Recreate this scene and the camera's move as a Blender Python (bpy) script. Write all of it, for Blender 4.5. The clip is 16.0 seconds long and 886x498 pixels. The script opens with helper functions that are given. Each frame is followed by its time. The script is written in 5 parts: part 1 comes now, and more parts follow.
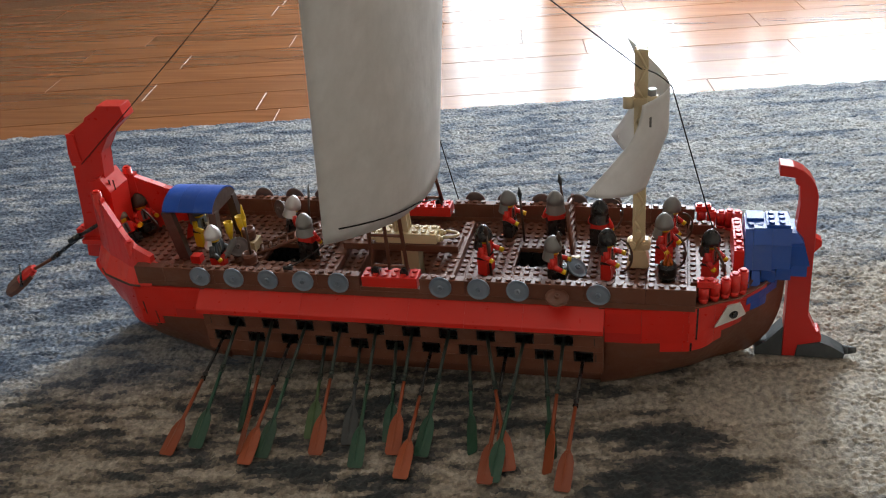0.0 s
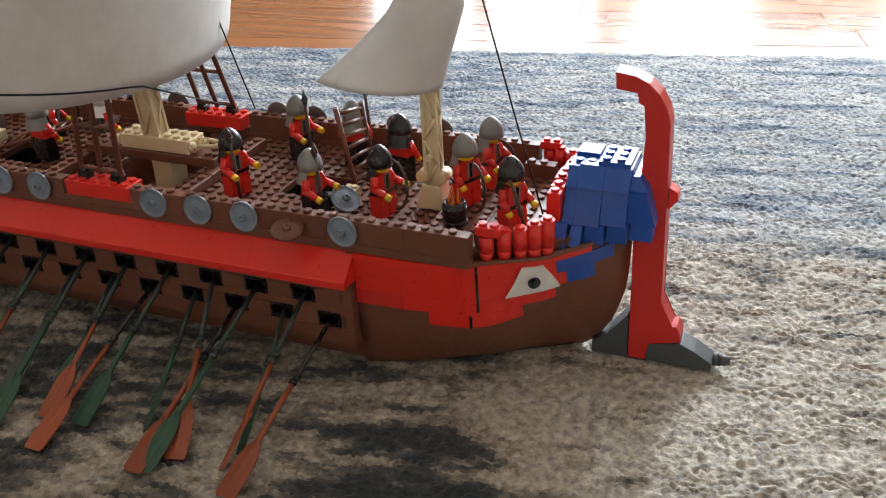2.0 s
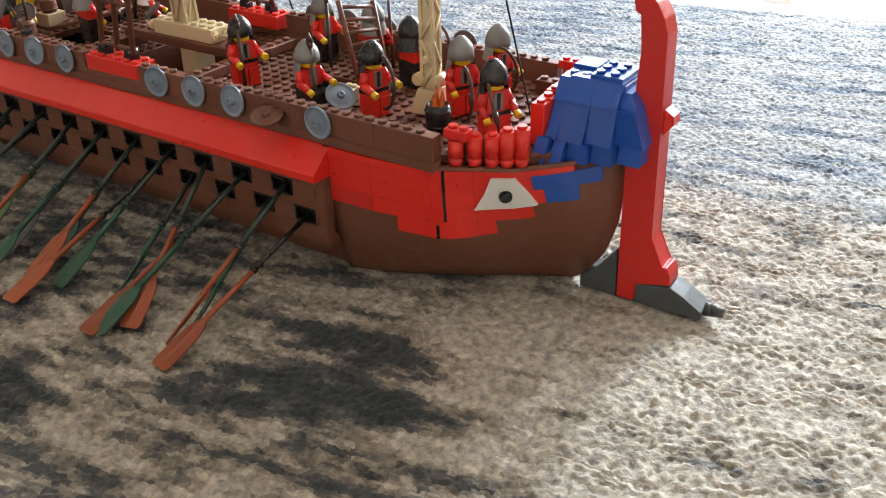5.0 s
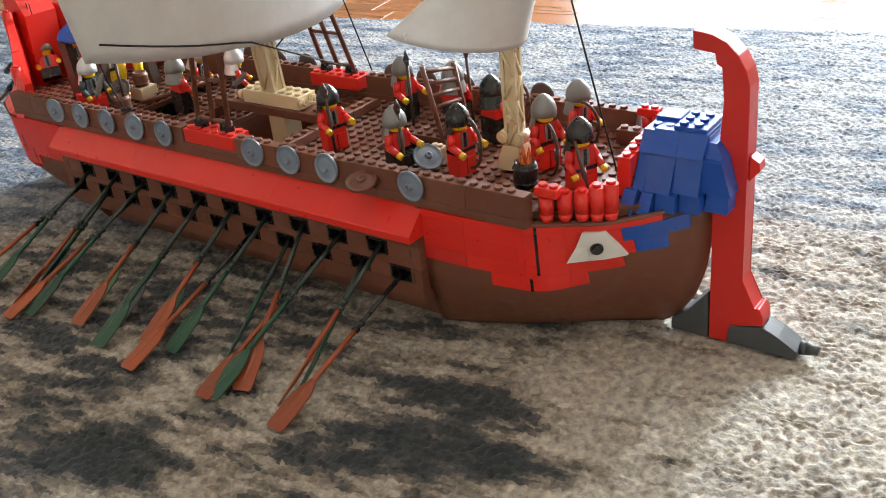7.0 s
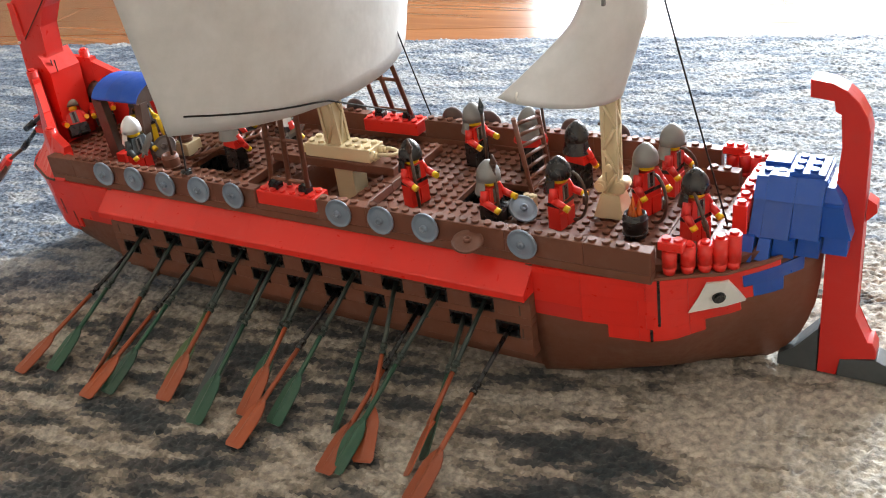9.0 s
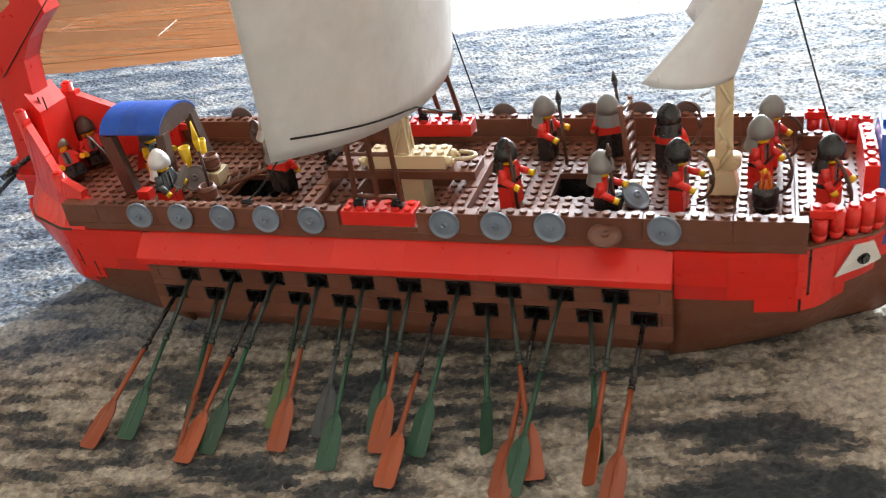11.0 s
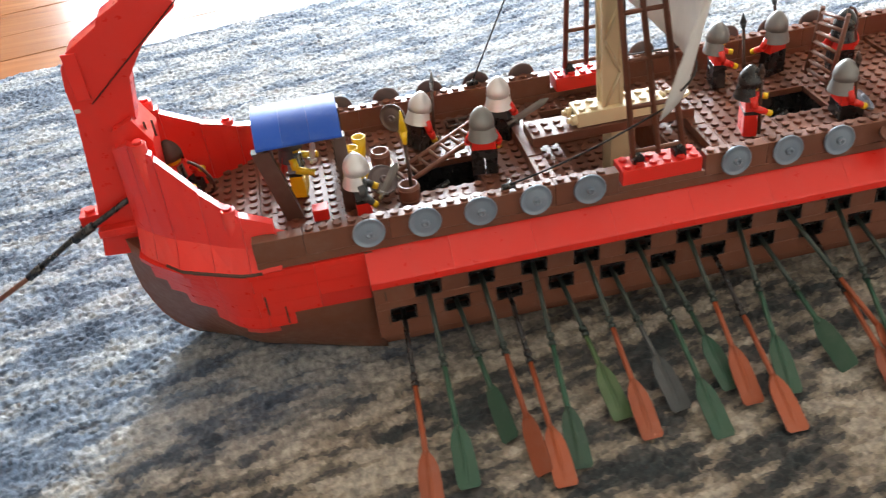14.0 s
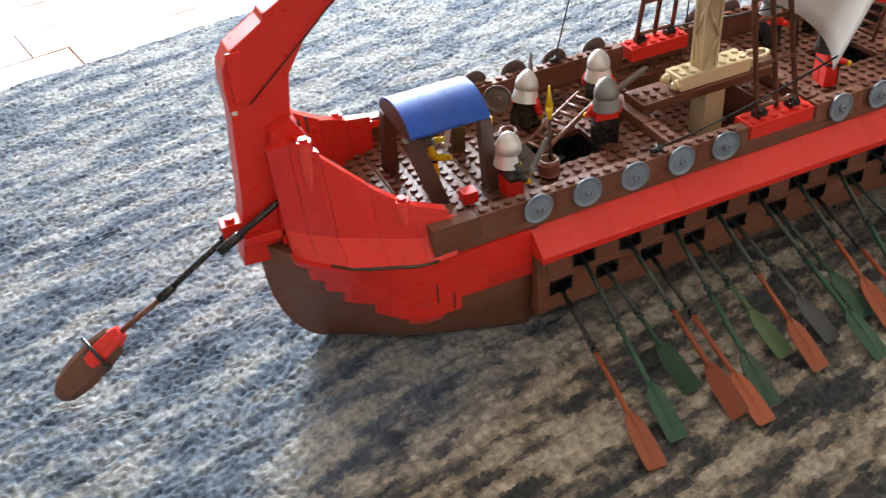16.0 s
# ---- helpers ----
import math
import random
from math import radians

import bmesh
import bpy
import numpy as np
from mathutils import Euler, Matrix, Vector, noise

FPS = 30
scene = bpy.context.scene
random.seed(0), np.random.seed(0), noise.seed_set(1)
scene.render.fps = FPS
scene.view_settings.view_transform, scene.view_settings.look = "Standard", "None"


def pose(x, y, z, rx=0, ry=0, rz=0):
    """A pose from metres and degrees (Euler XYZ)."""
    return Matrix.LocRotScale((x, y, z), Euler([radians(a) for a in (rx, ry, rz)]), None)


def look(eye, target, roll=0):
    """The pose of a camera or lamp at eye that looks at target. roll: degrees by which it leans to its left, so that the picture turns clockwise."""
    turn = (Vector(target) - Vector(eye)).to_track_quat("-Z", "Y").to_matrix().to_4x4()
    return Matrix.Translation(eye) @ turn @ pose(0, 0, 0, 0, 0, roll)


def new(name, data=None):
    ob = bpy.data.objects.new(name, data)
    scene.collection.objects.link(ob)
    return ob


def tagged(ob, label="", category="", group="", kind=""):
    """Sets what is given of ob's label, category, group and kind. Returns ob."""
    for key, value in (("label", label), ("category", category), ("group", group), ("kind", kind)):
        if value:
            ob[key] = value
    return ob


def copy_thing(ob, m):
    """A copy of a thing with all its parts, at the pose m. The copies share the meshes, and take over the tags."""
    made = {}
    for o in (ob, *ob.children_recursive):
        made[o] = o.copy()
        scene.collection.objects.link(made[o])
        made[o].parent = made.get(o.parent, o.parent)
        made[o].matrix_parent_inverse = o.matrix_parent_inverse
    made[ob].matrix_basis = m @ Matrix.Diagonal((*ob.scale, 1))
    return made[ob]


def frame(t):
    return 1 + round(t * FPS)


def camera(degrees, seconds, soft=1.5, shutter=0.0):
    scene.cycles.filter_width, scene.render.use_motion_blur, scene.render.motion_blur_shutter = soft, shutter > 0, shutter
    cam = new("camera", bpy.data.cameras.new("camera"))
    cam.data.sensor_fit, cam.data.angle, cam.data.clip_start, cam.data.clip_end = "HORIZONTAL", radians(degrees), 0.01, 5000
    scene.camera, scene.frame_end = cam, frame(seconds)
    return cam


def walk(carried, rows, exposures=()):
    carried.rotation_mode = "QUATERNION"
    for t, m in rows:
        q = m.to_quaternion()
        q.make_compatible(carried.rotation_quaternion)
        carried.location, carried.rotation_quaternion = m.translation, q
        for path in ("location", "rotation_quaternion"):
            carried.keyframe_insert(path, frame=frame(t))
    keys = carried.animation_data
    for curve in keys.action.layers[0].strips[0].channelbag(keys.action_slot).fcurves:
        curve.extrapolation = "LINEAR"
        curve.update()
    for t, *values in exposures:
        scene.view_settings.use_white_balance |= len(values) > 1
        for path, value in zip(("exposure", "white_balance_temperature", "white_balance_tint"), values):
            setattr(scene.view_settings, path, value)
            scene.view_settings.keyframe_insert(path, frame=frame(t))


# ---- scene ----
cam = camera(51.5, 16.0, soft=1.05, shutter=0.3)
PATH = [
    (0, (0.222, -0.611, 0.493), (-0.249, 1.071, -0.481), -5.7),
    (0.5, (0.243, -0.585, 0.466), (-0.244, 1.091, -0.51), -5.6),
    (1, (0.303, -0.536, 0.418), (-0.223, 1.137, -0.543), -3.5),
    (1.5, (0.372, -0.463, 0.365), (-0.267, 1.182, -0.575), -2.6),
    (2, (0.398, -0.397, 0.332), (-0.275, 1.232, -0.614), -2.4),
    (2.5, (0.427, -0.388, 0.32), (-0.338, 1.199, -0.627), -2.4),
    (3, (0.469, -0.371, 0.314), (-0.382, 1.162, -0.646), 0.6),
    (3.2, (0.482, -0.367, 0.308), (-0.408, 1.151, -0.642), -0.7),
    (5.3, (0.488, -0.347, 0.286), (-0.5, 1.077, -0.713), -1.7),
    (5.5, (0.488, -0.349, 0.293), (-0.522, 1.06, -0.704), -3.1),
    (6, (0.485, -0.364, 0.311), (-0.556, 1.041, -0.661), -4.4),
    (6.5, (0.48, -0.367, 0.313), (-0.58, 1.036, -0.64), -5.1),
    (7, (0.477, -0.363, 0.312), (-0.609, 1.029, -0.628), -5.9),
    (7.5, (0.481, -0.351, 0.298), (-0.624, 1.034, -0.63), -6.3),
    (8, (0.463, -0.351, 0.307), (-0.647, 1.032, -0.617), -7.0),
    (8.5, (0.423, -0.369, 0.33), (-0.647, 1.035, -0.61), -8.8),
    (8.7, (0.407, -0.38, 0.344), (-0.627, 1.044, -0.609), -8.4),
    (10.8, (0.239, -0.441, 0.37), (-0.433, 1.153, -0.635), -9.8),
    (11, (0.221, -0.44, 0.365), (-0.427, 1.157, -0.649), -9.4),
    (11.5, (0.164, -0.447, 0.375), (-0.392, 1.171, -0.662), -8.5),
    (12, (0.104, -0.451, 0.373), (-0.243, 1.2, -0.701), -8.5),
    (12.5, (0.052, -0.452, 0.381), (-0.18, 1.199, -0.723), -7.5),
    (13, (-0.001, -0.468, 0.393), (-0.185, 1.18, -0.725), -6.8),
    (13.5, (-0.095, -0.459, 0.39), (-0.077, 1.184, -0.749), -5.0),
    (14, (-0.185, -0.419, 0.386), (0.017, 1.193, -0.781), -7.2),
    (14.5, (-0.255, -0.39, 0.391), (0.034, 1.202, -0.785), -5.8),
    (15, (-0.281, -0.39, 0.396), (0.131, 1.15, -0.812), -3.8),
    (15.5, (-0.318, -0.378, 0.389), (0.209, 1.133, -0.81), -4.8),
    (16, (-0.374, -0.371, 0.396), (0.194, 1.124, -0.805), -5.8),
]
walk(cam, [(t, look(eye, target, roll)) for t, eye, target, roll in PATH],
     [(0, -0.55), (1, -0.58), (2.5, 0.12), (5.5, 0.36), (8, 0.46), (11, 0.60), (13, 0.72), (14, 0.74), (14.5, 0.56), (15, 0.56), (15.5, 0.64), (16, 0.52)])

# ---- light ----
world = bpy.data.worlds.new("world")
scene.world = world
world.use_nodes = True
sky = world.node_tree.nodes.new("ShaderNodeTexSky")
sky.sky_type, sky.sun_disc, sky.sun_elevation, sky.sun_rotation = "NISHITA", False, radians(35), radians(30)
world.node_tree.links.new(sky.outputs["Color"], world.node_tree.nodes["Background"].inputs["Color"])
world.node_tree.nodes["Background"].inputs["Strength"].default_value = 0.1
ROOM = pose(0, 0, 0, 0, 0, 10.5)  # the room is turned against the ship


def area(name, m, sx, sy, watts, colour):
    la = bpy.data.lights.new(name, "AREA")
    la.shape, la.size, la.size_y, la.energy, la.color = "RECTANGLE", sx, sy, watts, colour
    ob = new(name, la)
    ob.matrix_world = m
    return ob


area("daylight_glass_door", ROOM @ pose(-0.075, 2.09, 0.75, -90, 0, 0), 0.64, 1.36, 29, (0.84, 0.93, 1.0))
area("daylight_window", ROOM @ pose(0.450, 2.09, 0.90, -90, 0, 0), 0.30, 1.05, 129, (0.84, 0.93, 1.0))
area("daylight_side_window", ROOM @ pose(0.935, 2.09, 0.90, -90, 0, 0), 0.66, 1.05, 76, (0.84, 0.93, 1.0))


# ---- materials ----
def nodes(name):
    m = bpy.data.materials.new(name)
    m.use_nodes = True
    nt = m.node_tree
    return m, nt, nt.nodes["Principled BSDF"]


def add(nt, kind, **inputs):
    n = nt.nodes.new(kind)
    for k, v in inputs.items():
        n.inputs[k.replace("_", " ")].default_value = v
    return n


def ramp(nt, fac, stops):
    r = nt.nodes.new("ShaderNodeValToRGB")
    el = r.color_ramp.elements
    while len(el) < len(stops):
        el.new(0.5)
    for e, (p, c) in zip(el, stops):
        e.position, e.color = p, (*c, 1)
    nt.links.new(fac, r.inputs["Fac"])
    return r.outputs["Color"]


def mixc(nt, fac, a, b, blend="MIX"):
    m = nt.nodes.new("ShaderNodeMix")
    m.data_type, m.blend_type = "RGBA", blend
    for sock, v in ((m.inputs[0], fac), (m.inputs[6], a), (m.inputs[7], b)):
        if isinstance(v, (int, float)):
            sock.default_value = v
        elif isinstance(v, tuple):
            sock.default_value = (*v, 1)
        else:
            nt.links.new(v, sock)
    return m.outputs[2]


def noise_tex(nt, vec, scale, detail=3.0, rough=0.5):
    n = add(nt, "ShaderNodeTexNoise", Scale=scale, Detail=detail, Roughness=rough)
    nt.links.new(vec, n.inputs["Vector"])
    return n.outputs["Fac"]


def mapped(nt, scale=(1, 1, 1), turn=0.0):
    g = nt.nodes.new("ShaderNodeNewGeometry")
    mp = nt.nodes.new("ShaderNodeMapping")
    mp.inputs["Scale"].default_value, mp.inputs["Rotation"].default_value[2] = scale, turn
    nt.links.new(g.outputs["Position"], mp.inputs["Vector"])
    return mp.outputs["Vector"]


def bump(nt, b, height, strength, distance):
    bp = add(nt, "ShaderNodeBump", Strength=strength, Distance=distance)
    nt.links.new(height, bp.inputs["Height"])
    nt.links.new(bp.outputs["Normal"], b.inputs["Normal"])


def plastic(name, colour, rough=0.24, metal=0.0, vary=0.12, wear=0.1, gloss=0.5):
    """Moulded plastic: slight shade from piece to piece, smudged gloss, dust and tiny scratches."""
    m, nt, b = nodes(name)
    info = nt.nodes.new("ShaderNodeObjectInfo")
    dark, light = tuple(c * (1 - vary) for c in colour), tuple(min(1, c * (1 + vary)) for c in colour)
    col = ramp(nt, info.outputs["Random"], [(0.0, dark), (1.0, light)])
    vec = mapped(nt)
    dust = noise_tex(nt, vec, 90, 4, 0.6)
    d = ramp(nt, dust, [(0.5, (0, 0, 0)), (0.85, (1, 1, 1))])
    mul = nt.nodes.new("ShaderNodeMath")
    mul.operation = "MULTIPLY"
    mul.inputs[1].default_value = wear
    nt.links.new(d, mul.inputs[0])
    col = mixc(nt, mul.outputs[0], col, (0.33, 0.31, 0.28))
    nt.links.new(col, b.inputs["Base Color"])
    rr = nt.nodes.new("ShaderNodeMapRange")
    rr.inputs["To Min"].default_value, rr.inputs["To Max"].default_value = rough * 0.75, rough * 1.6
    nt.links.new(noise_tex(nt, vec, 220, 3), rr.inputs["Value"])
    nt.links.new(rr.outputs["Result"], b.inputs["Roughness"])
    b.inputs["Metallic"].default_value = metal
    b.inputs["IOR"].default_value, b.inputs["Specular IOR Level"].default_value = 1.5, gloss
    bump(nt, b, noise_tex(nt, vec, 700, 2), 0.08, 0.0004)
    return m


RED = plastic("red_plastic", (0.68, 0.024, 0.015), 0.27, vary=0.04, wear=0.05)
REDDARK = plastic("cheek_red_plastic", (0.56, 0.021, 0.016), 0.3, vary=0.04, wear=0.05)
BROWN = plastic("reddish_brown_plastic", (0.152, 0.055, 0.031), 0.41, vary=0.14, wear=0.12, gloss=0.43)
BLUE = plastic("blue_plastic", (0.010, 0.072, 0.36), 0.28)
TAN = plastic("tan_plastic", (0.64, 0.52, 0.32), 0.32)
DARKGREY = plastic("dark_grey_plastic", (0.052, 0.060, 0.064), 0.5)
UMBER = plastic("brown_grey_plastic", (0.105, 0.075, 0.072), 0.36)
BLUEGREY = plastic("blue_grey_plastic", (0.175, 0.22, 0.28), 0.3)
STEEL = plastic("pearl_grey_plastic", (0.20, 0.20, 0.195), 0.36, 0.3)
SILVER = plastic("silver_plastic", (0.66, 0.66, 0.67), 0.28, 0.4)
BLACK = plastic("black_plastic", (0.012, 0.012, 0.013), 0.24)
YELLOW = plastic("yellow_plastic", (0.78, 0.5, 0.01), 0.28)
GREEN = plastic("green_plastic", (0.014, 0.064, 0.036), 0.38, vary=0.3)
OLIVE = plastic("olive_plastic", (0.055, 0.105, 0.038), 0.4)
COPPER = plastic("burnt_orange_plastic", (0.255, 0.055, 0.016), 0.4, vary=0.22)
SHAFT = plastic("dark_green_shaft", (0.02, 0.035, 0.028), 0.3)
WHITE = plastic("white_plastic", (0.78, 0.77, 0.73), 0.3)
DARKBROWN = plastic("dark_brown_plastic", (0.062, 0.030, 0.019), 0.46)
THREAD = plastic("black_thread", (0.015, 0.013, 0.012), 0.8)
FLAME = plastic("clear_orange_plastic", (0.95, 0.2, 0.02), 0.12)
FLAME.node_tree.nodes["Principled BSDF"].inputs["Transmission Weight"].default_value = 0.55


def paper():
    m, nt, b = nodes("sail_paper")
    vec = mapped(nt)
    col = ramp(nt, noise_tex(nt, vec, 45, 5, 0.65), [(0.3, (0.69, 0.68, 0.66)), (0.7, (0.79, 0.78, 0.765))])
    nt.links.new(col, b.inputs["Base Color"])
    b.inputs["Roughness"].default_value = 0.75
    bump(nt, b, noise_tex(nt, vec, 30, 3), 0.25, 0.004)
    tr = nt.nodes.new("ShaderNodeBsdfTranslucent")
    nt.links.new(col, tr.inputs["Color"])
    mx = nt.nodes.new("ShaderNodeMixShader")
    mx.inputs["Fac"].default_value = 0.22
    nt.links.new(b.outputs[0], mx.inputs[1])
    nt.links.new(tr.outputs[0], mx.inputs[2])
    nt.links.new(mx.outputs[0], nt.nodes["Material Output"].inputs["Surface"])
    return m


def sheer():
    m, nt, b = nodes("sheer_fabric")
    vec = mapped(nt)
    col = ramp(nt, noise_tex(nt, vec, 60, 3), [(0.3, (0.40, 0.385, 0.41)), (0.7, (0.47, 0.455, 0.48))])
    nt.links.new(col, b.inputs["Base Color"])
    b.inputs["Roughness"].default_value = 0.9
    tr = nt.nodes.new("ShaderNodeBsdfTranslucent")
    nt.links.new(col, tr.inputs["Color"])
    mx = nt.nodes.new("ShaderNodeMixShader")
    mx.inputs["Fac"].default_value = 0.6
    nt.links.new(b.outputs[0], mx.inputs[1])
    nt.links.new(tr.outputs[0], mx.inputs[2])
    nt.links.new(mx.outputs[0], nt.nodes["Material Output"].inputs["Surface"])
    return m


# motifs woven into the near field, some patches deepening or lifting the ship's shade in the colour: place, half
# length, half depth, and how much darker (-) or paler (+)
MOTIFS_AND_SHADE = ((0.230, -0.042, 0.050, 0.018, -0.20), (0.246, -0.080, 0.056, 0.024, -0.22), (0.180, -0.112, 0.032, 0.015, -0.15), (0.012, -0.124, 0.034, 0.018, -0.16),
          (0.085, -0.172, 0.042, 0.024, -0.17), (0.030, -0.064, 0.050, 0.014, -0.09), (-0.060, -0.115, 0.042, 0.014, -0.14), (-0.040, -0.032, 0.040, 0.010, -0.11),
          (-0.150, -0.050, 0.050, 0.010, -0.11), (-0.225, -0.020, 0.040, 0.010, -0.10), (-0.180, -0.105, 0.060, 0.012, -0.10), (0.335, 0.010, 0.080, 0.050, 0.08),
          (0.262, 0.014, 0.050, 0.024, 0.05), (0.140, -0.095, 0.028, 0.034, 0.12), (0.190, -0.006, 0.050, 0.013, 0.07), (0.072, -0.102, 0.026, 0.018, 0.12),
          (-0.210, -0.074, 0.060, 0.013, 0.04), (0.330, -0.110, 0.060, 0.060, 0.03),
          # broad foreground patch and strip by the hull: pattern plus painted-in ship's shade
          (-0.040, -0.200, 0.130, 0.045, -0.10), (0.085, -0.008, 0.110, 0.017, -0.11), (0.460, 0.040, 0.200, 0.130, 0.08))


def rug_material(name, tuft):
    """Distressed rug: beige ground with charcoal and steel-blue streaks along the weave."""
    m, nt, b = nodes(name)
    vec = mapped(nt, (1, 1, 1), radians(-10.5))

    def math_node(op, x, y):
        n = nt.nodes.new("ShaderNodeMath")
        n.operation = op
        for sock, v in zip(n.inputs, (x, y)):
            if isinstance(v, float):
                sock.default_value = v
            else:
                nt.links.new(v, sock)
        return n.outputs[0]

    def vec_node(op, x, y=None, out="Vector"):
        n = nt.nodes.new("ShaderNodeVectorMath")
        n.operation = op
        nt.links.new(x, n.inputs[0])
        if isinstance(y, tuple):
            n.inputs[1].default_value = y
        elif y is not None:
            nt.links.new(y, n.inputs[1])
        return n.outputs[out]

    def span(value, lo, hi, to_lo, to_hi):
        n = nt.nodes.new("ShaderNodeMapRange")
        for key, v in (("From Min", lo), ("From Max", hi), ("To Min", to_lo), ("To Max", to_hi)):
            n.inputs[key].default_value = v
        nt.links.new(value, n.inputs["Value"])
        return n.outputs["Result"]

    # the weave steps the drawing into short runs of yarn
    wob = add(nt, "ShaderNodeTexNoise", Scale=150.0, Detail=2.0)
    nt.links.new(vec, wob.inputs["Vector"])
    frayed = vec_node("ADD", vec, vec_node("MULTIPLY", vec_node("SUBTRACT", wob.outputs["Color"], (0.5, 0.5, 0.5)), (0.013, 0.006, 0.0)))
    woven = vec_node("SNAP", frayed, (0.0036, 0.0022, 0.02))
    broad = noise_tex(nt, vec, 2.3, 2, 0.5)
    a = math_node("ADD", noise_tex(nt, vec_node("MULTIPLY", woven, (10.0, 27.0, 1.0)), 1.0, 4, 0.58), noise_tex(nt, vec_node("MULTIPLY", woven, (13.0, 62.0, 1.0)), 1.0, 3, 0.55))
    a = span(a, 0.6, 1.4, 0.22, 0.78)
    f = noise_tex(nt, vec_node("MULTIPLY", woven, (46.0, 110.0, 1.0)), 1.0, 3, 0.6)
    sep = nt.nodes.new("ShaderNodeSeparateXYZ")
    nt.links.new(vec, sep.inputs[0])

    # the blue field lies beyond the ship and to its stern, the beige one before it
    side = math_node("ADD", math_node("MULTIPLY", sep.outputs["Y"], 1.9), math_node("MULTIPLY", sep.outputs["X"], -0.35))
    side = math_node("ADD", side, math_node("MULTIPLY", broad, 0.8))
    field = ramp(nt, side, [(0.46, (0, 0, 0)), (0.66, (1, 1, 1))])
    # paler ground towards the bow
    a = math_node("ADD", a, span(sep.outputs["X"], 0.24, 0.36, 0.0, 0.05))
    # darker past the stern: deeper rug tone plus window falloff painted in
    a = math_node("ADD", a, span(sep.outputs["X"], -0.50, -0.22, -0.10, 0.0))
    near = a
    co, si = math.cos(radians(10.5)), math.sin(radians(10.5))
    # adds the woven motifs and the shade painted along the ship's near side
    for x, y, rx, ry, amount in MOTIFS_AND_SHADE:
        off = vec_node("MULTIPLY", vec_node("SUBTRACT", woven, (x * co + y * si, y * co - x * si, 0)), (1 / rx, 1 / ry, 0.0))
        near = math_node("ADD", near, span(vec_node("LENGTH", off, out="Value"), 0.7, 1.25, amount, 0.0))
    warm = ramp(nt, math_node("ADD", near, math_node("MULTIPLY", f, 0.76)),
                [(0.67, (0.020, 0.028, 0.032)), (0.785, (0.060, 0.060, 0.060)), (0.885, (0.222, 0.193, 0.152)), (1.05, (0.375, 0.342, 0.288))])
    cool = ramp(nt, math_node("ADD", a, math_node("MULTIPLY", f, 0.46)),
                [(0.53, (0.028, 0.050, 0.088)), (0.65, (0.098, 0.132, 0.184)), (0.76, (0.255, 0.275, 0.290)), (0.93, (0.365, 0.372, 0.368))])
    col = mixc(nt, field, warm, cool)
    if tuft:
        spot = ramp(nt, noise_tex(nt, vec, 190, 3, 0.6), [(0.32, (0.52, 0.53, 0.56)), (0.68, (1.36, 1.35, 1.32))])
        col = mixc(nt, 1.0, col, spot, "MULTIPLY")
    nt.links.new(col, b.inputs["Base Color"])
    b.inputs["Roughness"].default_value = 0.9
    b.inputs["Sheen Weight"].default_value = 0.15
    bump(nt, b, noise_tex(nt, vec, 520, 3), 0.5, 0.0012)
    return m


def wood():
    m, nt, b = nodes("oak_floor")
    info = nt.nodes.new("ShaderNodeObjectInfo")
    vec = mapped(nt, (2.5, 45, 20), radians(-10.5))
    sh = nt.nodes.new("ShaderNodeVectorMath")
    cmb = nt.nodes.new("ShaderNodeCombineXYZ")
    nt.links.new(info.outputs["Random"], cmb.inputs[0])
    sh.operation = "MULTIPLY_ADD"
    nt.links.new(cmb.outputs[0], sh.inputs[0])
    sh.inputs[1].default_value = (40, 0, 0)
    nt.links.new(vec, sh.inputs[2])
    grain = noise_tex(nt, sh.outputs[0], 1.6, 6, 0.62)
    col = ramp(nt, grain, [(0.2, (0.17, 0.058, 0.019)), (0.55, (0.262, 0.099, 0.034)), (0.85, (0.33, 0.138, 0.052))])
    tone = ramp(nt, info.outputs["Random"], [(0.0, (0.8, 0.78, 0.76)), (1.0, (1.12, 1.1, 1.06))])
    nt.links.new(mixc(nt, 1.0, col, tone, "MULTIPLY"), b.inputs["Base Color"])
    rr = nt.nodes.new("ShaderNodeMapRange")
    rr.inputs["To Min"].default_value, rr.inputs["To Max"].default_value = 0.16, 0.3
    nt.links.new(grain, rr.inputs["Value"])
    nt.links.new(rr.outputs["Result"], b.inputs["Roughness"])
    bump(nt, b, grain, 0.05, 0.001)
    return m


def wall_paint(name, colour):
    m, nt, b = nodes(name)
    vec = mapped(nt)
    nt.links.new(ramp(nt, noise_tex(nt, vec, 3, 4), [(0.3, tuple(c * 0.94 for c in colour)), (0.7, colour)]), b.inputs["Base Color"])
    b.inputs["Roughness"].default_value = 0.8
    bump(nt, b, noise_tex(nt, vec, 250, 3), 0.15, 0.001)
    return m


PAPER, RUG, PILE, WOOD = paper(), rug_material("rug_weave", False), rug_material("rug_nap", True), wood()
SHEER = sheer()
WALL = wall_paint("warm_white_paint", (0.85, 0.77, 0.67))



# ---- mesh helpers ----
def box(bm, x0, x1, y0, y1, z0, z1, idx=0):
    vs = [bm.verts.new((x, y, z)) for x in (x0, x1) for y in (y0, y1) for z in (z0, z1)]
    for f in ((0, 1, 3, 2), (4, 6, 7, 5), (0, 4, 5, 1), (2, 3, 7, 6), (0, 2, 6, 4), (1, 5, 7, 3)):
        bm.faces.new([vs[i] for i in f]).material_index = idx
    return vs


def rbox(x0, x1, y0, y1, z0, z1, r=0.0003):
    bm = bmesh.new()
    box(bm, x0, x1, y0, y1, z0, z1)
    bmesh.ops.bevel(bm, geom=list(bm.edges), offset=r, segments=1, affect="EDGES")
    return bm


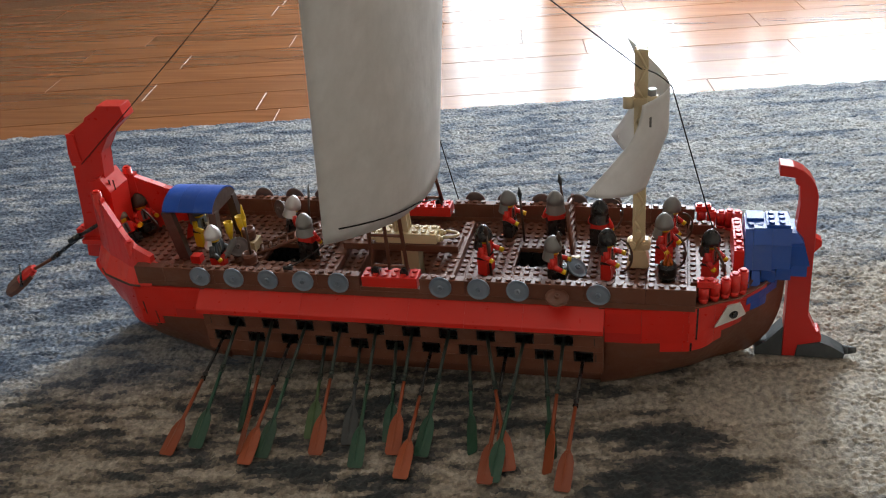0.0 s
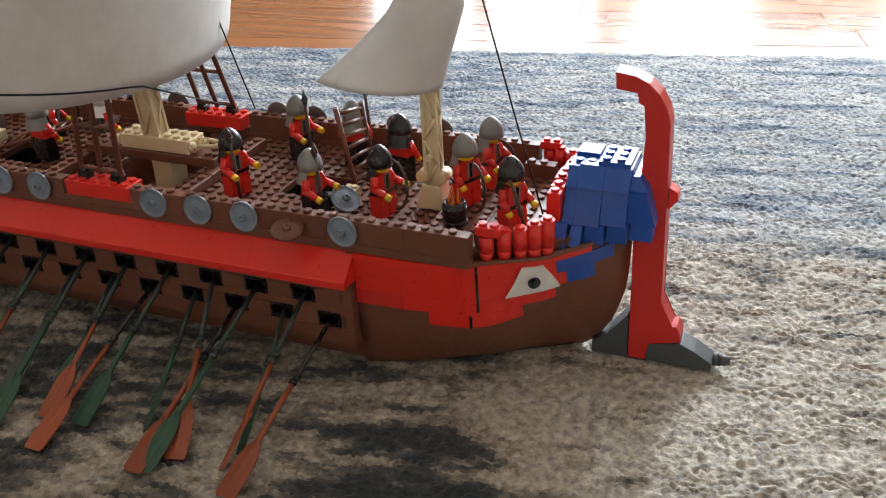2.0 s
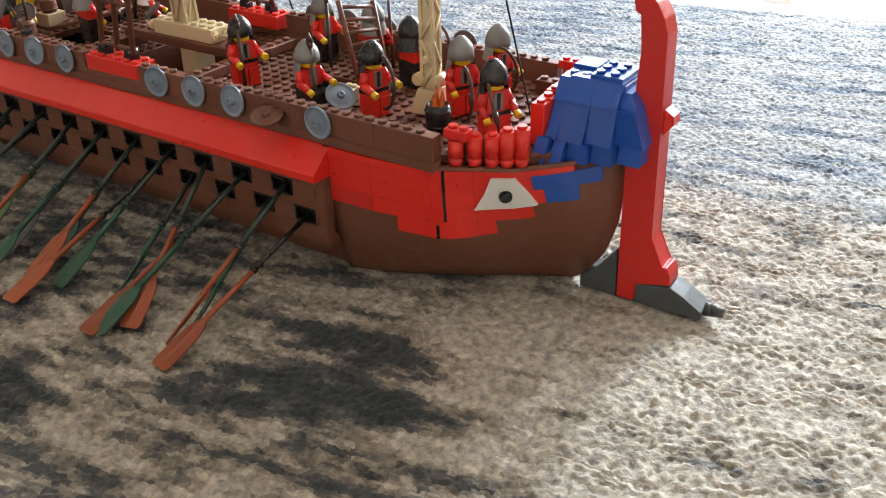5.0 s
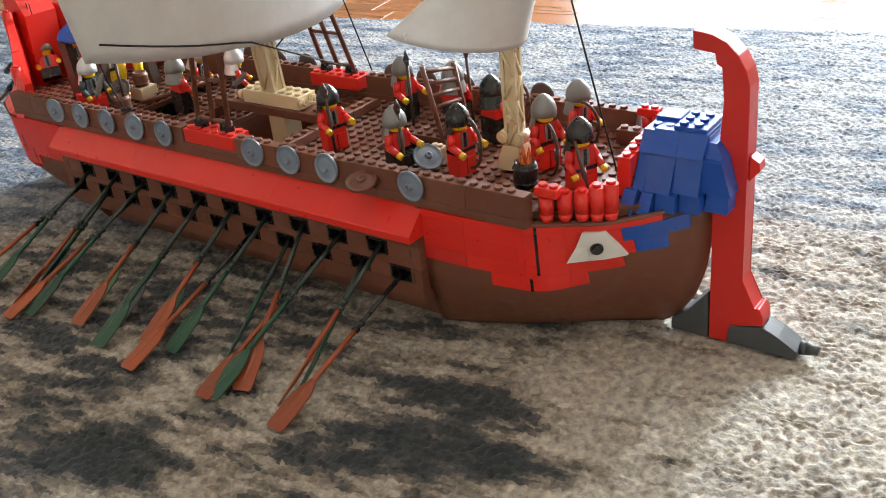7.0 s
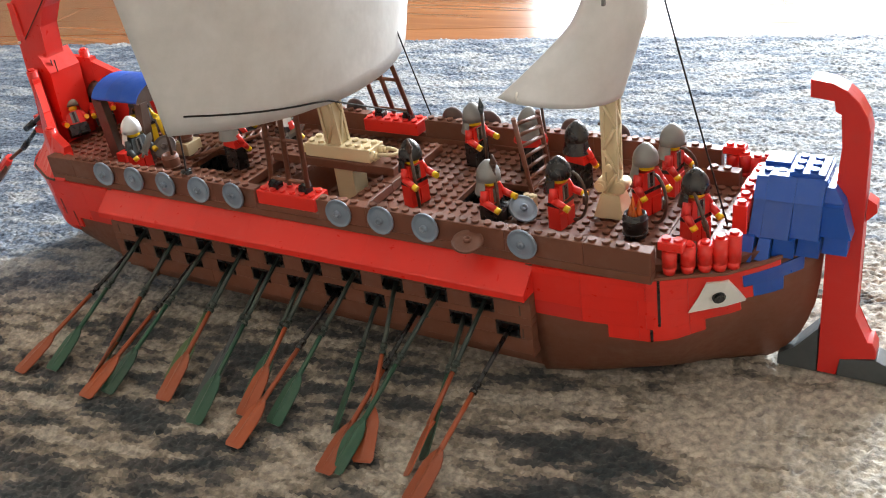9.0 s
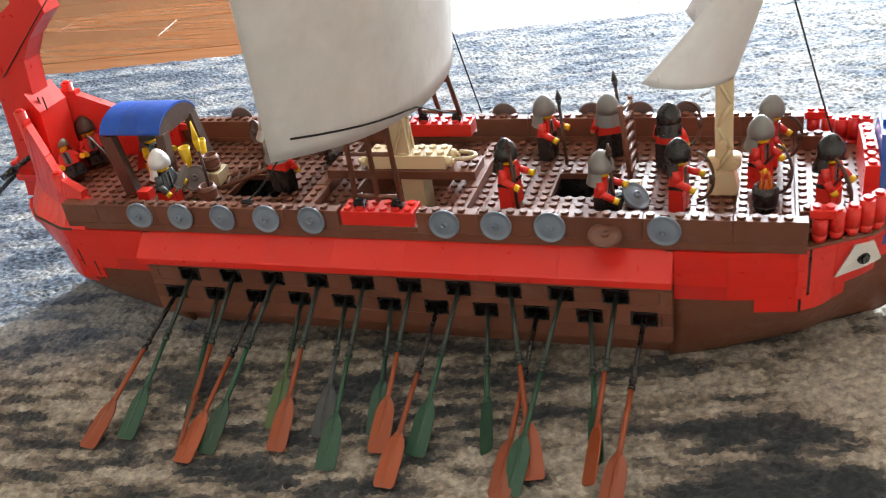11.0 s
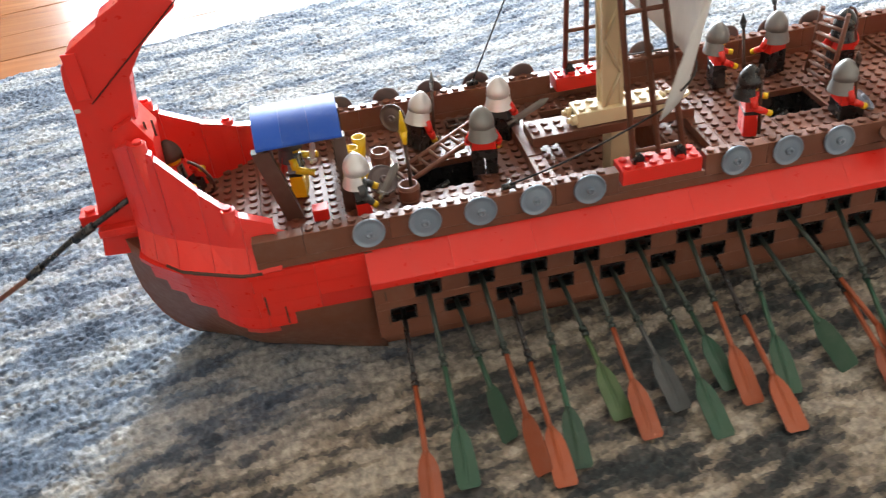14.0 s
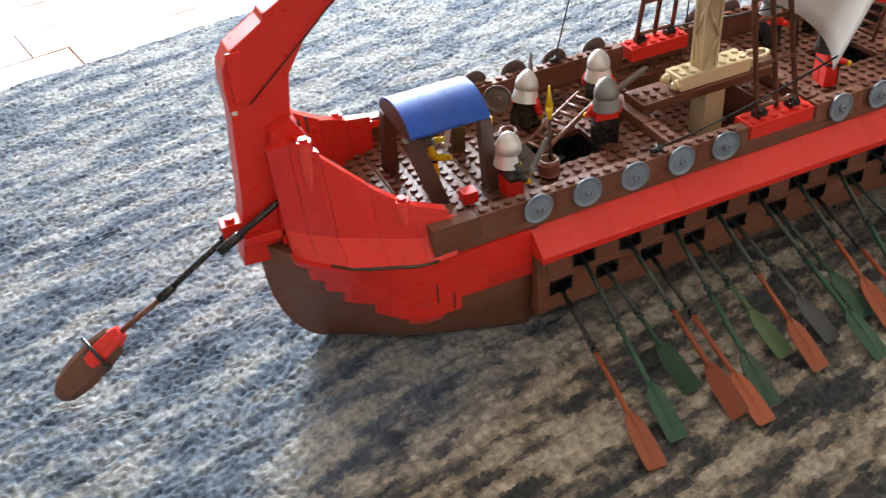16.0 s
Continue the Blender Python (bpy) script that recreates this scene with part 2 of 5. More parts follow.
def ring(c, u, v, r, n):
    return [c + u * (r * math.cos(2 * math.pi * i / n)) + v * (r * math.sin(2 * math.pi * i / n)) for i in range(n)]


def tube(bm, a, b, r0, r1=None, n=8, idx=0, caps=True):
    a, b = Vector(a), Vector(b)
    d = (b - a).normalized()
    u = d.orthogonal().normalized()
    v = d.cross(u)
    p = [bm.verts.new(q) for q in ring(a, u, v, r0, n)]
    q = [bm.verts.new(s) for s in ring(b, u, v, r0 if r1 is None else r1, n)]
    for i in range(n):
        f = bm.faces.new((p[i], p[(i + 1) % n], q[(i + 1) % n], q[i]))
        f.smooth, f.material_index = True, idx
    if caps:
        bm.faces.new(p[::-1]).material_index = idx
        bm.faces.new(q).material_index = idx


def sweep(bm, pts, r, n=6, idx=0):
    """One continuous bent rod along pts."""
    pts = [Vector(p) for p in pts]
    rows = []
    u = (pts[1] - pts[0]).orthogonal().normalized()
    for i, p in enumerate(pts):
        d = (pts[min(i + 1, len(pts) - 1)] - pts[max(i - 1, 0)]).normalized()
        u = (u - d * u.dot(d)).normalized()
        rows.append([bm.verts.new(q) for q in ring(p, u, d.cross(u), r, n)])
    for a, b in zip(rows, rows[1:]):
        for i in range(n):
            f = bm.faces.new((a[i], a[(i + 1) % n], b[(i + 1) % n], b[i]))
            f.smooth, f.material_index = True, idx
    bm.faces.new(rows[0][::-1]).material_index = idx
    bm.faces.new(rows[-1]).material_index = idx


def lathe(bm, profile, c=(0, 0, 0), n=14, idx=0, squash=1.0):
    c = Vector(c)
    rows = []
    for r, z in profile:
        if r < 1e-6:
            rows.append([bm.verts.new(c + Vector((0, 0, z)))])
        else:
            rows.append([bm.verts.new(c + Vector((r * math.cos(2 * math.pi * i / n), squash * r * math.sin(2 * math.pi * i / n), z))) for i in range(n)])
    for lo, hi in zip(rows, rows[1:]):
        for i in range(n):
            j = (i + 1) % n
            loop = [lo[i % len(lo)], lo[j % len(lo)], hi[j % len(hi)], hi[i % len(hi)]]
            loop = [w for k, w in enumerate(loop) if w not in loop[:k]]
            if len(loop) > 2:
                f = bm.faces.new(loop)
                f.smooth, f.material_index = True, idx


def stud(bm, x, y, z, idx=0, n=10, r=0.0024, h=0.0017):
    tube(bm, (x, y, z), (x, y, z + h), r, n=n, idx=idx)


def prism(bm, pts, y0, y1, idx=0):
    a = [bm.verts.new((x, y0, z)) for x, z in pts]
    b = [bm.verts.new((x, y1, z)) for x, z in pts]
    bm.faces.new(a).material_index = idx
    bm.faces.new(b[::-1]).material_index = idx
    for i in range(len(pts)):
        j = (i + 1) % len(pts)
        bm.faces.new((a[i], b[i], b[j], a[j])).material_index = idx


def part(name, bm, material, parent=None, label=""):
    me = bpy.data.meshes.new(name)
    bmesh.ops.recalc_face_normals(bm, faces=list(bm.faces))
    bm.to_mesh(me)
    bm.free()
    for m in material if isinstance(material, (list, tuple)) else (material,):
        me.materials.append(m)
    ob = new(name, me)
    ob.parent = parent
    return tagged(ob, label)


def thing(name, m, label, category, group=""):
    ob = new(name)
    ob.empty_display_size = 0.01
    ob.matrix_world = m
    return tagged(ob, label, category, group)


def rope(name, pts, r, label):
    bm = bmesh.new()
    sweep(bm, pts, r)
    return tagged(part(name, bm, THREAD), label, "rope", "rigging threads")


def sagging(a, b, sag, n=8):
    a, b = Vector(a), Vector(b)
    return [a.lerp(b, i / n) - Vector((0, 0, 4 * sag * (i / n) * (1 - i / n))) for i in range(n + 1)]


S, B, P = 0.008, 0.0096, 0.0032
CY = 0.078
DECK = 0.0885

# ---- room ----
def slab(name, dims, material, kind="structure", parent=None):
    bm = bmesh.new()
    box(bm, *dims)
    ob = part(name, bm, material, parent)
    ob.matrix_world = ROOM
    return tagged(ob, kind=kind)


floor = slab("floor", (-2.6, 3.6, -2.6, 2.16, -0.12, -0.0135), WOOD)
tagged(floor, "glossy honey-brown strip oak floor", "floor")
DOOR = (-0.42, 0.27, 0.03, 1.48)
WIN = (0.29, 1.29, 0.35, 1.48)
for name, dims in (("wall_north_1", (-2.6, DOOR[0], 2.1, 2.22, -0.0135, 2.5)), ("wall_north_2", (DOOR[1], WIN[0], 2.1, 2.22, -0.0135, 2.5)),
                   ("wall_north_3", (WIN[1], 3.6, 2.1, 2.22, -0.0135, 2.5)), ("wall_north_4", (DOOR[0], DOOR[1], 2.1, 2.22, DOOR[3], 2.5)),
                   ("wall_north_5", (WIN[0], WIN[1], 2.1, 2.22, WIN[3], 2.5)), ("wall_north_6", (WIN[0], WIN[1], 2.1, 2.22, -0.0135, WIN[2])),
                   ("wall_south", (-2.6, 3.6, -2.72, -2.6, -0.0135, 2.5)), ("wall_west", (-2.72, -2.6, -2.6, 2.22, -0.0135, 2.5)),
                   ("wall_east", (3.6, 3.72, -2.6, 2.22, -0.0135, 2.5)), ("ceiling", (-2.72, 3.72, -2.72, 2.22, 2.5, 2.6))):
    slab(name, dims, WALL)
for name, (x0, x1, z0, z1) in (("door_1", DOOR), ("window_1", WIN)):
    w = new(name)
    w.matrix_world = ROOM
    tagged(w, "white framed glazed opening full of daylight", "window", kind="structure")
    for dims in ((x0, x0 + 0.05, z0, z1), (x1 - 0.05, x1, z0, z1), (x0 + 0.05, x1 - 0.05, z1 - 0.05, z1), (x0 + 0.05, x1 - 0.05, z0, z0 + 0.05),
                 ((x0 + x1) / 2 - 0.03, (x0 + x1) / 2 + 0.03, z0 + 0.05, z1 - 0.05)):
        part("window_frame", rbox(dims[0], dims[1], 2.03, 2.07, dims[2], dims[3], 0.004), WHITE, w)


def curtain(x0, x1, z0, z1):
    """A narrow sheer hanging in soft folds before the window."""
    bm = bmesh.new()
    n = 24
    rows = []
    for i in range(n + 1):
        x = x0 + (x1 - x0) * i / n
        y = 1.995 + 0.010 * math.sin(i * 1.35) + 0.004 * math.sin(i * 0.6 + x0 * 9)
        rows.append([bm.verts.new((x, y, z)) for z in (z0, (z0 + z1) / 2, z1)])
    for a, b in zip(rows, rows[1:]):
        for k in range(2):
            bm.faces.new((a[k], b[k], b[k + 1], a[k + 1])).smooth = True
    bmesh.ops.solidify(bm, geom=list(bm.faces), thickness=0.0006)
    ob = part("curtain", bm, SHEER)
    ob.matrix_world = ROOM
    return tagged(ob, "narrow sheer grey-white curtain at the bright window", "curtain", "curtains at the window")


for x0, x1 in ((0.285, 0.385), (0.600, 0.735), (0.860, 0.930)):
    curtain(x0, x1, 0.36, 1.50)
bm = bmesh.new()
tube(bm, (0.24, 1.995, 1.508), (1.34, 1.995, 1.508), 0.008, n=12)
for x in (0.26, 1.32):
    tube(bm, (x, 1.995, 1.508), (x, 2.101, 1.508), 0.006, n=8)
rod = part("curtain_rod", bm, WHITE)
rod.matrix_world = ROOM
tagged(rod, "thin white curtain rod over the window", "curtain rod")

# ---- rug ----
bm = bmesh.new()
box(bm, -1.5, 1.7, -1.7, 0.674, -0.0133, -0.0036)
bmesh.ops.bevel(bm, geom=[e for e in bm.edges], offset=0.004, segments=2, affect="EDGES")
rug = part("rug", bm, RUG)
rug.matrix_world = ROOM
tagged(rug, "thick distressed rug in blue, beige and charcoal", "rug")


def nap(x0, x1, y0, y1, step, seed):
    """The rug's curly yarn surface: ridges and clumps a few millimetres across."""
    rng = np.random.default_rng(seed)
    nx, ny = int((x1 - x0) / step) + 1, int((y1 - y0) / step) + 1
    k = np.hypot(*np.meshgrid(np.fft.fftfreq(nx, step), np.fft.fftfreq(ny, step) * 0.8))

    def band(size, spread):
        f = np.fft.ifft2(np.fft.fft2(rng.normal(size=(ny, nx))) * np.exp(-((k * size - 1) / spread) ** 2)).real
        return f / f.std()

    high = 0.0003 * band(0.0100, 0.45) + 0.00050 * band(0.0060, 0.4) + 0.00042 * band(0.0041, 0.3) + 0.0003 * band(0.03, 0.5)
    high = np.where(high > 0, high * 0.8, high * 1.15)
    gx, gy = np.meshgrid(x0 + np.arange(nx) * step, y0 + np.arange(ny) * step)
    z = high - 0.0008 - 0.006 * np.clip((gy - (y1 - 0.006)) / 0.006, 0, 1) ** 2
    co = np.stack([gx, gy + 0.0015 * band(0.05, 0.5), z], axis=-1).reshape(-1, 3)
    i = np.arange(nx * ny).reshape(ny, nx)
    quad = np.stack([i[:-1, :-1], i[:-1, 1:], i[1:, 1:], i[1:, :-1]], axis=-1).reshape(-1, 4)
    me = bpy.data.meshes.new("rug_nap")
    me.vertices.add(len(co))
    me.vertices.foreach_set("co", co.ravel())
    me.loops.add(quad.size)
    me.loops.foreach_set("vertex_index", quad.ravel().astype(np.int32))
    me.polygons.add(len(quad))
    me.polygons.foreach_set("loop_start", np.arange(0, quad.size, 4, dtype=np.int32))
    me.polygons.foreach_set("use_smooth", np.ones(len(quad), dtype=bool))
    me.update(calc_edges=True)
    me.materials.append(PILE)
    ob = new("rug_nap", me)
    ob.parent = rug
    return tagged(ob, "short curly yarn surface", kind="stuff")


nap(-0.95, 0.85, -0.33, 0.678, 0.0015, 3)

# ---- ship: hull ----
ship = thing("model_ship", pose(0, CY, 0), "red and brown toy brick war galley with white paper sails", "model ship")


def at_ship(ob):
    """Hang a part, built in world measures, under its parent."""
    if ob.parent == ship:
        ob.matrix_parent_inverse = Matrix.Translation((0, -CY, 0))
    return ob


def sp(name, bm, material, label=""):
    return at_ship(part(name, bm, material, ship, label))


ENDS = ((0.0, 0.292), (0.006, 0.300), (0.02, 0.310), (0.04, 0.317), (0.06, 0.319), (0.095, 0.3195))


def end_x(z):
    for (z0, x0), (z1, x1) in zip(ENDS, ENDS[1:]):
        if z <= z1:
            return x0 + (x1 - x0) * max(0.0, z - z0) / (z1 - z0)
    return ENDS[-1][1]


PLAN = ((0.170, 0.0722), (0.243, 0.0720), (0.279, 0.0555), (0.299, 0.0340), (0.3195, 0.0020))


def half(x, z):
    """Half the hull's breadth at the distance x from amidships and the height z."""
    e = end_x(z)
    xs = min(0.3195, x + (0.3195 - e) * max(0.0, (x - 0.243) / (e - 0.243)))
    top = PLAN[-1][1]
    for (xa, ya), (xb, yb) in zip(PLAN, PLAN[1:]):
        if xa <= xs <= xb:
            top = ya + (yb - ya) * (xs - xa) / (xb - xa)
    v = min(1.0, max(0.0, (x - 0.15) / (e - 0.15)))
    low = 0.06 * (1 - v ** 1.35)
    k = min(1.0, z / 0.087) ** (0.15 + 1.0 * min(1.0, max(0.0, (x - 0.255) / 0.03)))
    k *= min(1.0, z / 0.045) ** 0.65
    return max(0.0012, low + (top - low) * k)


def mid(x):
    """The hull's middle line, which bends a little to the far side at the bow."""
    return CY + 0.006 * min(1.0, max(0.0, (x - 0.205) / 0.06))


def hull_end(sign):
    bm = bmesh.new()
    zs = [0.0, 0.003, 0.008, 0.014, 0.022, 0.032, 0.044, 0.058, 0.072, 0.0865]
    n = 22
    grid = {}
    for s in (-1, 1):
        for j, z in enumerate(zs):
            for i in range(n + 1):
                x = 0.172 + (end_x(z) - 0.172) * math.sin(math.pi / 2 * i / n)
                grid[s, j, i] = bm.verts.new((sign * x, mid(sign * x) + s * half(x, z), z))
    for s in (-1, 1):
        for j in range(len(zs) - 1):
            for i in range(n):
                bm.faces.new((grid[s, j, i], grid[s, j, i + 1], grid[s, j + 1, i + 1], grid[s, j + 1, i])).smooth = True
    for j in range(len(zs) - 1):
        bm.faces.new((grid[-1, j, n], grid[1, j, n], grid[1, j + 1, n], grid[-1, j + 1, n])).smooth = True
        bm.faces.new((grid[-1, j, 0], grid[1, j, 0], grid[1, j + 1, 0], grid[-1, j + 1, 0]))
    for i in range(n):
        bm.faces.new((grid[-1, 0, i], grid[-1, 0, i + 1], grid[1, 0, i + 1], grid[1, 0, i]))
        t = len(zs) - 1
        bm.faces.new((grid[-1, t, i], grid[-1, t, i + 1], grid[1, t, i + 1], grid[1, t, i]))
    return bm


bow_hull = sp("bow_hull", hull_end(1), BROWN, "curved brown bow hull")
stern_hull = sp("stern_hull", hull_end(-1), BROWN, "curved brown stern hull")


def skin(parent, name, sign, side, x0, x1, z0, z1, material, proud=0.0014, n=5):
    """A brick of the hull's skin, standing a little proud of it."""
    bm = bmesh.new()
    rows = []
    for i in range(n + 1):
        x = x0 + (x1 - x0) * i / n
        row = []
        for z, out in ((z0, -0.002), (z0, proud), (0.5 * (z0 + z1), proud), (z1, proud), (z1, -0.002)):
            xx = min(x, end_x(z) - 0.0005)
            if out > 0 and sign < 0:
                out += 0.006 * max(0.0, (x - 0.268) / 0.037)
            row.append(bm.verts.new((sign * xx, mid(sign * xx) + side * (half(xx, z) + out), z)))
        rows.append(row)
    for a, b in zip(rows, rows[1:]):
        for k in range(4):
            bm.faces.new((a[k], b[k], b[k + 1], a[k + 1]))
    bm.faces.new(rows[0]), bm.faces.new(rows[-1][::-1])
    return at_ship(part(name, bm, material, parent))


# courses of red bricks over the brown bow and stern, stepping up along the curve
LEVELS = (0.0455, 0.0545, 0.0640, 0.0735, 0.0830)
for sign, hull, runs in ((1, bow_hull, ((0.2200, 0.268), (0.1765, 0.284), (0.1765, 0.290), (0.1765, 0.286), (0.1765, 0.302))),
                         (-1, stern_hull, ((0.2220, 0.268), (0.1765, 0.283), (0.1765, 0.292), (0.1765, 0.299), (0.1765, 0.305)))):
    for side in (-1, 1):
        for lv, (z0, (a, b)) in enumerate(zip(LEVELS, runs)):
            z1 = LEVELS[lv + 1] if lv < 4 else 0.0868
            cuts = [a] + [c for c in (0.2055, 0.2375 + 0.004 * (lv % 2), 0.2615) if a + 0.008 < c < b - 0.006] + [b]
            for c0, c1 in zip(cuts, cuts[1:]):
                skin(hull, "brick", sign, side, c0 + 0.00008, c1 - 0.00008, z0 + 0.00003, z1 - 0.00003, RED if c0 > 0.2 or lv > 1 else REDDARK)
    if sign > 0:
        for side in (-1, 1):
            for z0, z1, a, b in ((0.0640, 0.0735, 0.2902, 0.303), (0.0735, 0.0830, 0.2862, 0.3115)):
                skin(hull, "blue_brick", 1, side, a, b, z0, z1, BLUE)
    else:
        for side in (-1, 1):
            skin(hull, "brick", -1, side, 0.233, 0.252, 0.0395, 0.0454, RED)
for side in (-1, 1):
    skin(bow_hull, "brown_trim", 1, side, 0.244, 0.316, 0.0869, 0.0887, BROWN, 0.0010, 12)

for side in (-1, 1):
    for x, z0, z1 in ((0.2475, 0.0560, 0.0868), (0.2435, 0.0455, 0.0540)):
        skin(bow_hull, "slot", 1, side, x, x + 0.0013, z0, z1, BLACK, 0.0017, 1)
    for x, z0, z1 in ((0.2260, 0.0440, 0.0600), (0.2360, 0.0560, 0.0700)):
        skin(stern_hull, "slot", -1, side, x, x + 0.0010, z0, z1, DARKBROWN, 0.0017, 1)

# painted eye on each cheek of the bow
for side in (-1, 1):
    bm = bmesh.new()
    rows = []
    for z, a, b in ((0.0635, 0.2615, 0.2868), (0.0735, 0.2665, 0.2838), (0.0835, 0.2705, 0.2805)):
        rows.append([[bm.verts.new((x, mid(x) + side * (half(x, z) + o), z)) for o in (0.0012, 0.0036)] for x in (a, (2 * a + b) / 3, (a + 2 * b) / 3, b)])
    for lo, hi in zip(rows, rows[1:]):
        for i in range(3):
            bm.faces.new((lo[i][1], lo[i + 1][1], hi[i + 1][1], hi[i][1]))
        for i in (0, 3):
            bm.faces.new((lo[i][0], lo[i][1], hi[i][1], hi[i][0]))
    for row in (rows[0], rows[-1]):
        for i in range(3):
            bm.faces.new((row[i][0], row[i + 1][0], row[i + 1][1], row[i][1]))
    eye = sp("bow_eye", bm, WHITE, "white eye plate with black pupil")
    bm = bmesh.new()
    x, z = 0.2757, 0.0725
    c = Vector((x, mid(x) + side * (half(x, z) + 0.0034), z))
    nrm = Vector((0.55, side * 0.83, -0.05)).normalized()
    tube(bm, c - nrm * 0.001, c + nrm * 0.0016, 0.0036, n=16)
    tube(bm, c + nrm * 0.0015, c + nrm * 0.003, 0.0023, n=12)
    at_ship(part("pupil", bm, BLACK, eye))

# side walls with the oar ports
UP, LOW = [0.032 * (k - 4.5) for k in range(10)], [0.032 * (k - 5) for k in range(11)]
for side, y0, y1 in ((-1, 0.0, 0.0075), (1, 2 * CY - 0.0075, 2 * CY)):
    wall = sp("hull_side", rbox(-0.176, 0.176, y0, y1, 0.0625, 0.0690), BROWN, "brown brick wall with two rows of oar ports")
    for z0, z1 in ((0.0475, 0.0525), (0.0270, 0.0375)):
        cuts = [-0.176, -0.112, -0.032, 0.048, 0.112, 0.176] if z0 > 0.04 else [-0.176, -0.08, 0.0, 0.096, 0.176]
        for a, b in zip(cuts, cuts[1:]):
            at_ship(part("brick", rbox(a, b, y0, y1, z0, z1), BROWN, wall))
    for row, z0, z1 in ((UP, 0.0525, 0.0625), (LOW, 0.0375, 0.0475)):
        edges = [-0.176] + [v for c in row for v in (c - 0.0078, c + 0.0078)] + [0.176]
        for a, b in zip(edges[::2], edges[1::2]):
            if b - a > 0.002:
                at_ship(part("brick", rbox(a, b, y0, y1, z0, z1), BROWN, wall))
        if side < 0:
            for c in row:
                bm = bmesh.new()
                for d in ((c - 0.0077, c - 0.0066, z0 + 0.0002, z1 - 0.0002), (c + 0.0066, c + 0.0077, z0 + 0.0002, z1 - 0.0002),
                          (c - 0.0066, c + 0.0066, z1 - 0.0013, z1 - 0.0002), (c - 0.0066, c + 0.0066, z0 + 0.0002, z0 + 0.0012)):
                    box(bm, d[0], d[1], y0 - 0.0004, y0 + 0.005, d[2], d[3])
                at_ship(part("oar_port", bm, BLACK, wall, "black port frame"))
for x, z in ((-0.1690, 0.0400), (0.1690, 0.0580), (-0.1690, 0.0580), (0.1700, 0.0420)):
    sp("slot", rbox(x - 0.0005, x + 0.0005, -0.0002, 0.0005, z - 0.004, z + 0.003, 0.0001), DARKBROWN)
bm = bmesh.new()
box(bm, -0.174, 0.174, 0.004, 2 * CY - 0.004, 0.022, 0.030)
prism(bm, [(-0.172, 0.0005), (0.172, 0.0005), (0.172, 0.022), (-0.172, 0.022)], 0.026, 2 * CY - 0.026)
sp("hull_bottom", bm, BROWN)

# red sloped eaves over the ports
for side in (-1, 1):
    eave = None
    cuts = [-0.1765, -0.128, -0.08, -0.032, 0.016, 0.064, 0.112, 0.1765]
    for a, b in zip(cuts, cuts[1:]):
        bm = bmesh.new()
        sec = [(0.007, 0.0868), (-0.0075, 0.0745), (-0.008, 0.0735), (-0.008, 0.0695), (0.004, 0.0692), (0.0078, 0.0692), (0.0078, 0.0868)]
        va = [bm.verts.new((a + 0.00005, y if side < 0 else 2 * CY - y, z)) for y, z in sec]
        vb = [bm.verts.new((b - 0.00005, y if side < 0 else 2 * CY - y, z)) for y, z in sec]
        bm.faces.new(va), bm.faces.new(vb[::-1])
        for i in range(len(sec)):
            j = (i + 1) % len(sec)
            bm.faces.new((va[i], vb[i], vb[j], va[j]))
        bmesh.ops.recalc_face_normals(bm, faces=list(bm.faces))
        if eave is None:
            eave = sp("eave", bm, RED, "row of glossy red slope bricks")
        else:
            at_ship(part("slope_brick", bm, RED, eave))

# ---- ship: deck ----
HOLES = ((-0.040, 0.024, 0.030, 0.126), (-0.136, -0.096, 0.054, 0.086), (0.096, 0.136, 0.062, 0.094))


def open_at(x, y):
    return any(a < x < b and c < y < d for a, b, c, d in HOLES)


deck = sp("deck", rbox(-0.2325, 0.2405, 0.0135, 0.0141, 0.084, 0.0872), BROWN, "studded brown plate deck")
XC = [-0.232, -0.184, -0.136, -0.096, -0.064, -0.040, -0.008, 0.024, 0.056, 0.096, 0.136, 0.176, 0.208, 0.240]
YC = [0.0142, 0.0302, 0.0542, 0.0622, 0.0862, 0.0942, 0.1262, 0.1418]
rnd = random.Random(5)
for a, b in zip(XC, XC[1:]):
    for c, d in zip(YC, YC[1:]):
        if open_at((a + b) / 2, (c + d) / 2):
            continue
        lift = 0.0 if a < 0.2 else P
        lift += rnd.choice((0.0, 0.0, 0.00012, 0.0002))
        bm = rbox(a + 0.00006, b - 0.00006, c + 0.00006, d - 0.00006, DECK - P - 0.001 + lift, DECK + lift, 0.0002)
        for i in range(int((b - a + 0.001) / S)):
            for j in range(int((d - c + 0.001) / S)):
                stud(bm, a + S * (i + 0.5), c + S * (j + 0.5), DECK + lift)
        at_ship(part("deck_plate", bm, BROWN, deck))
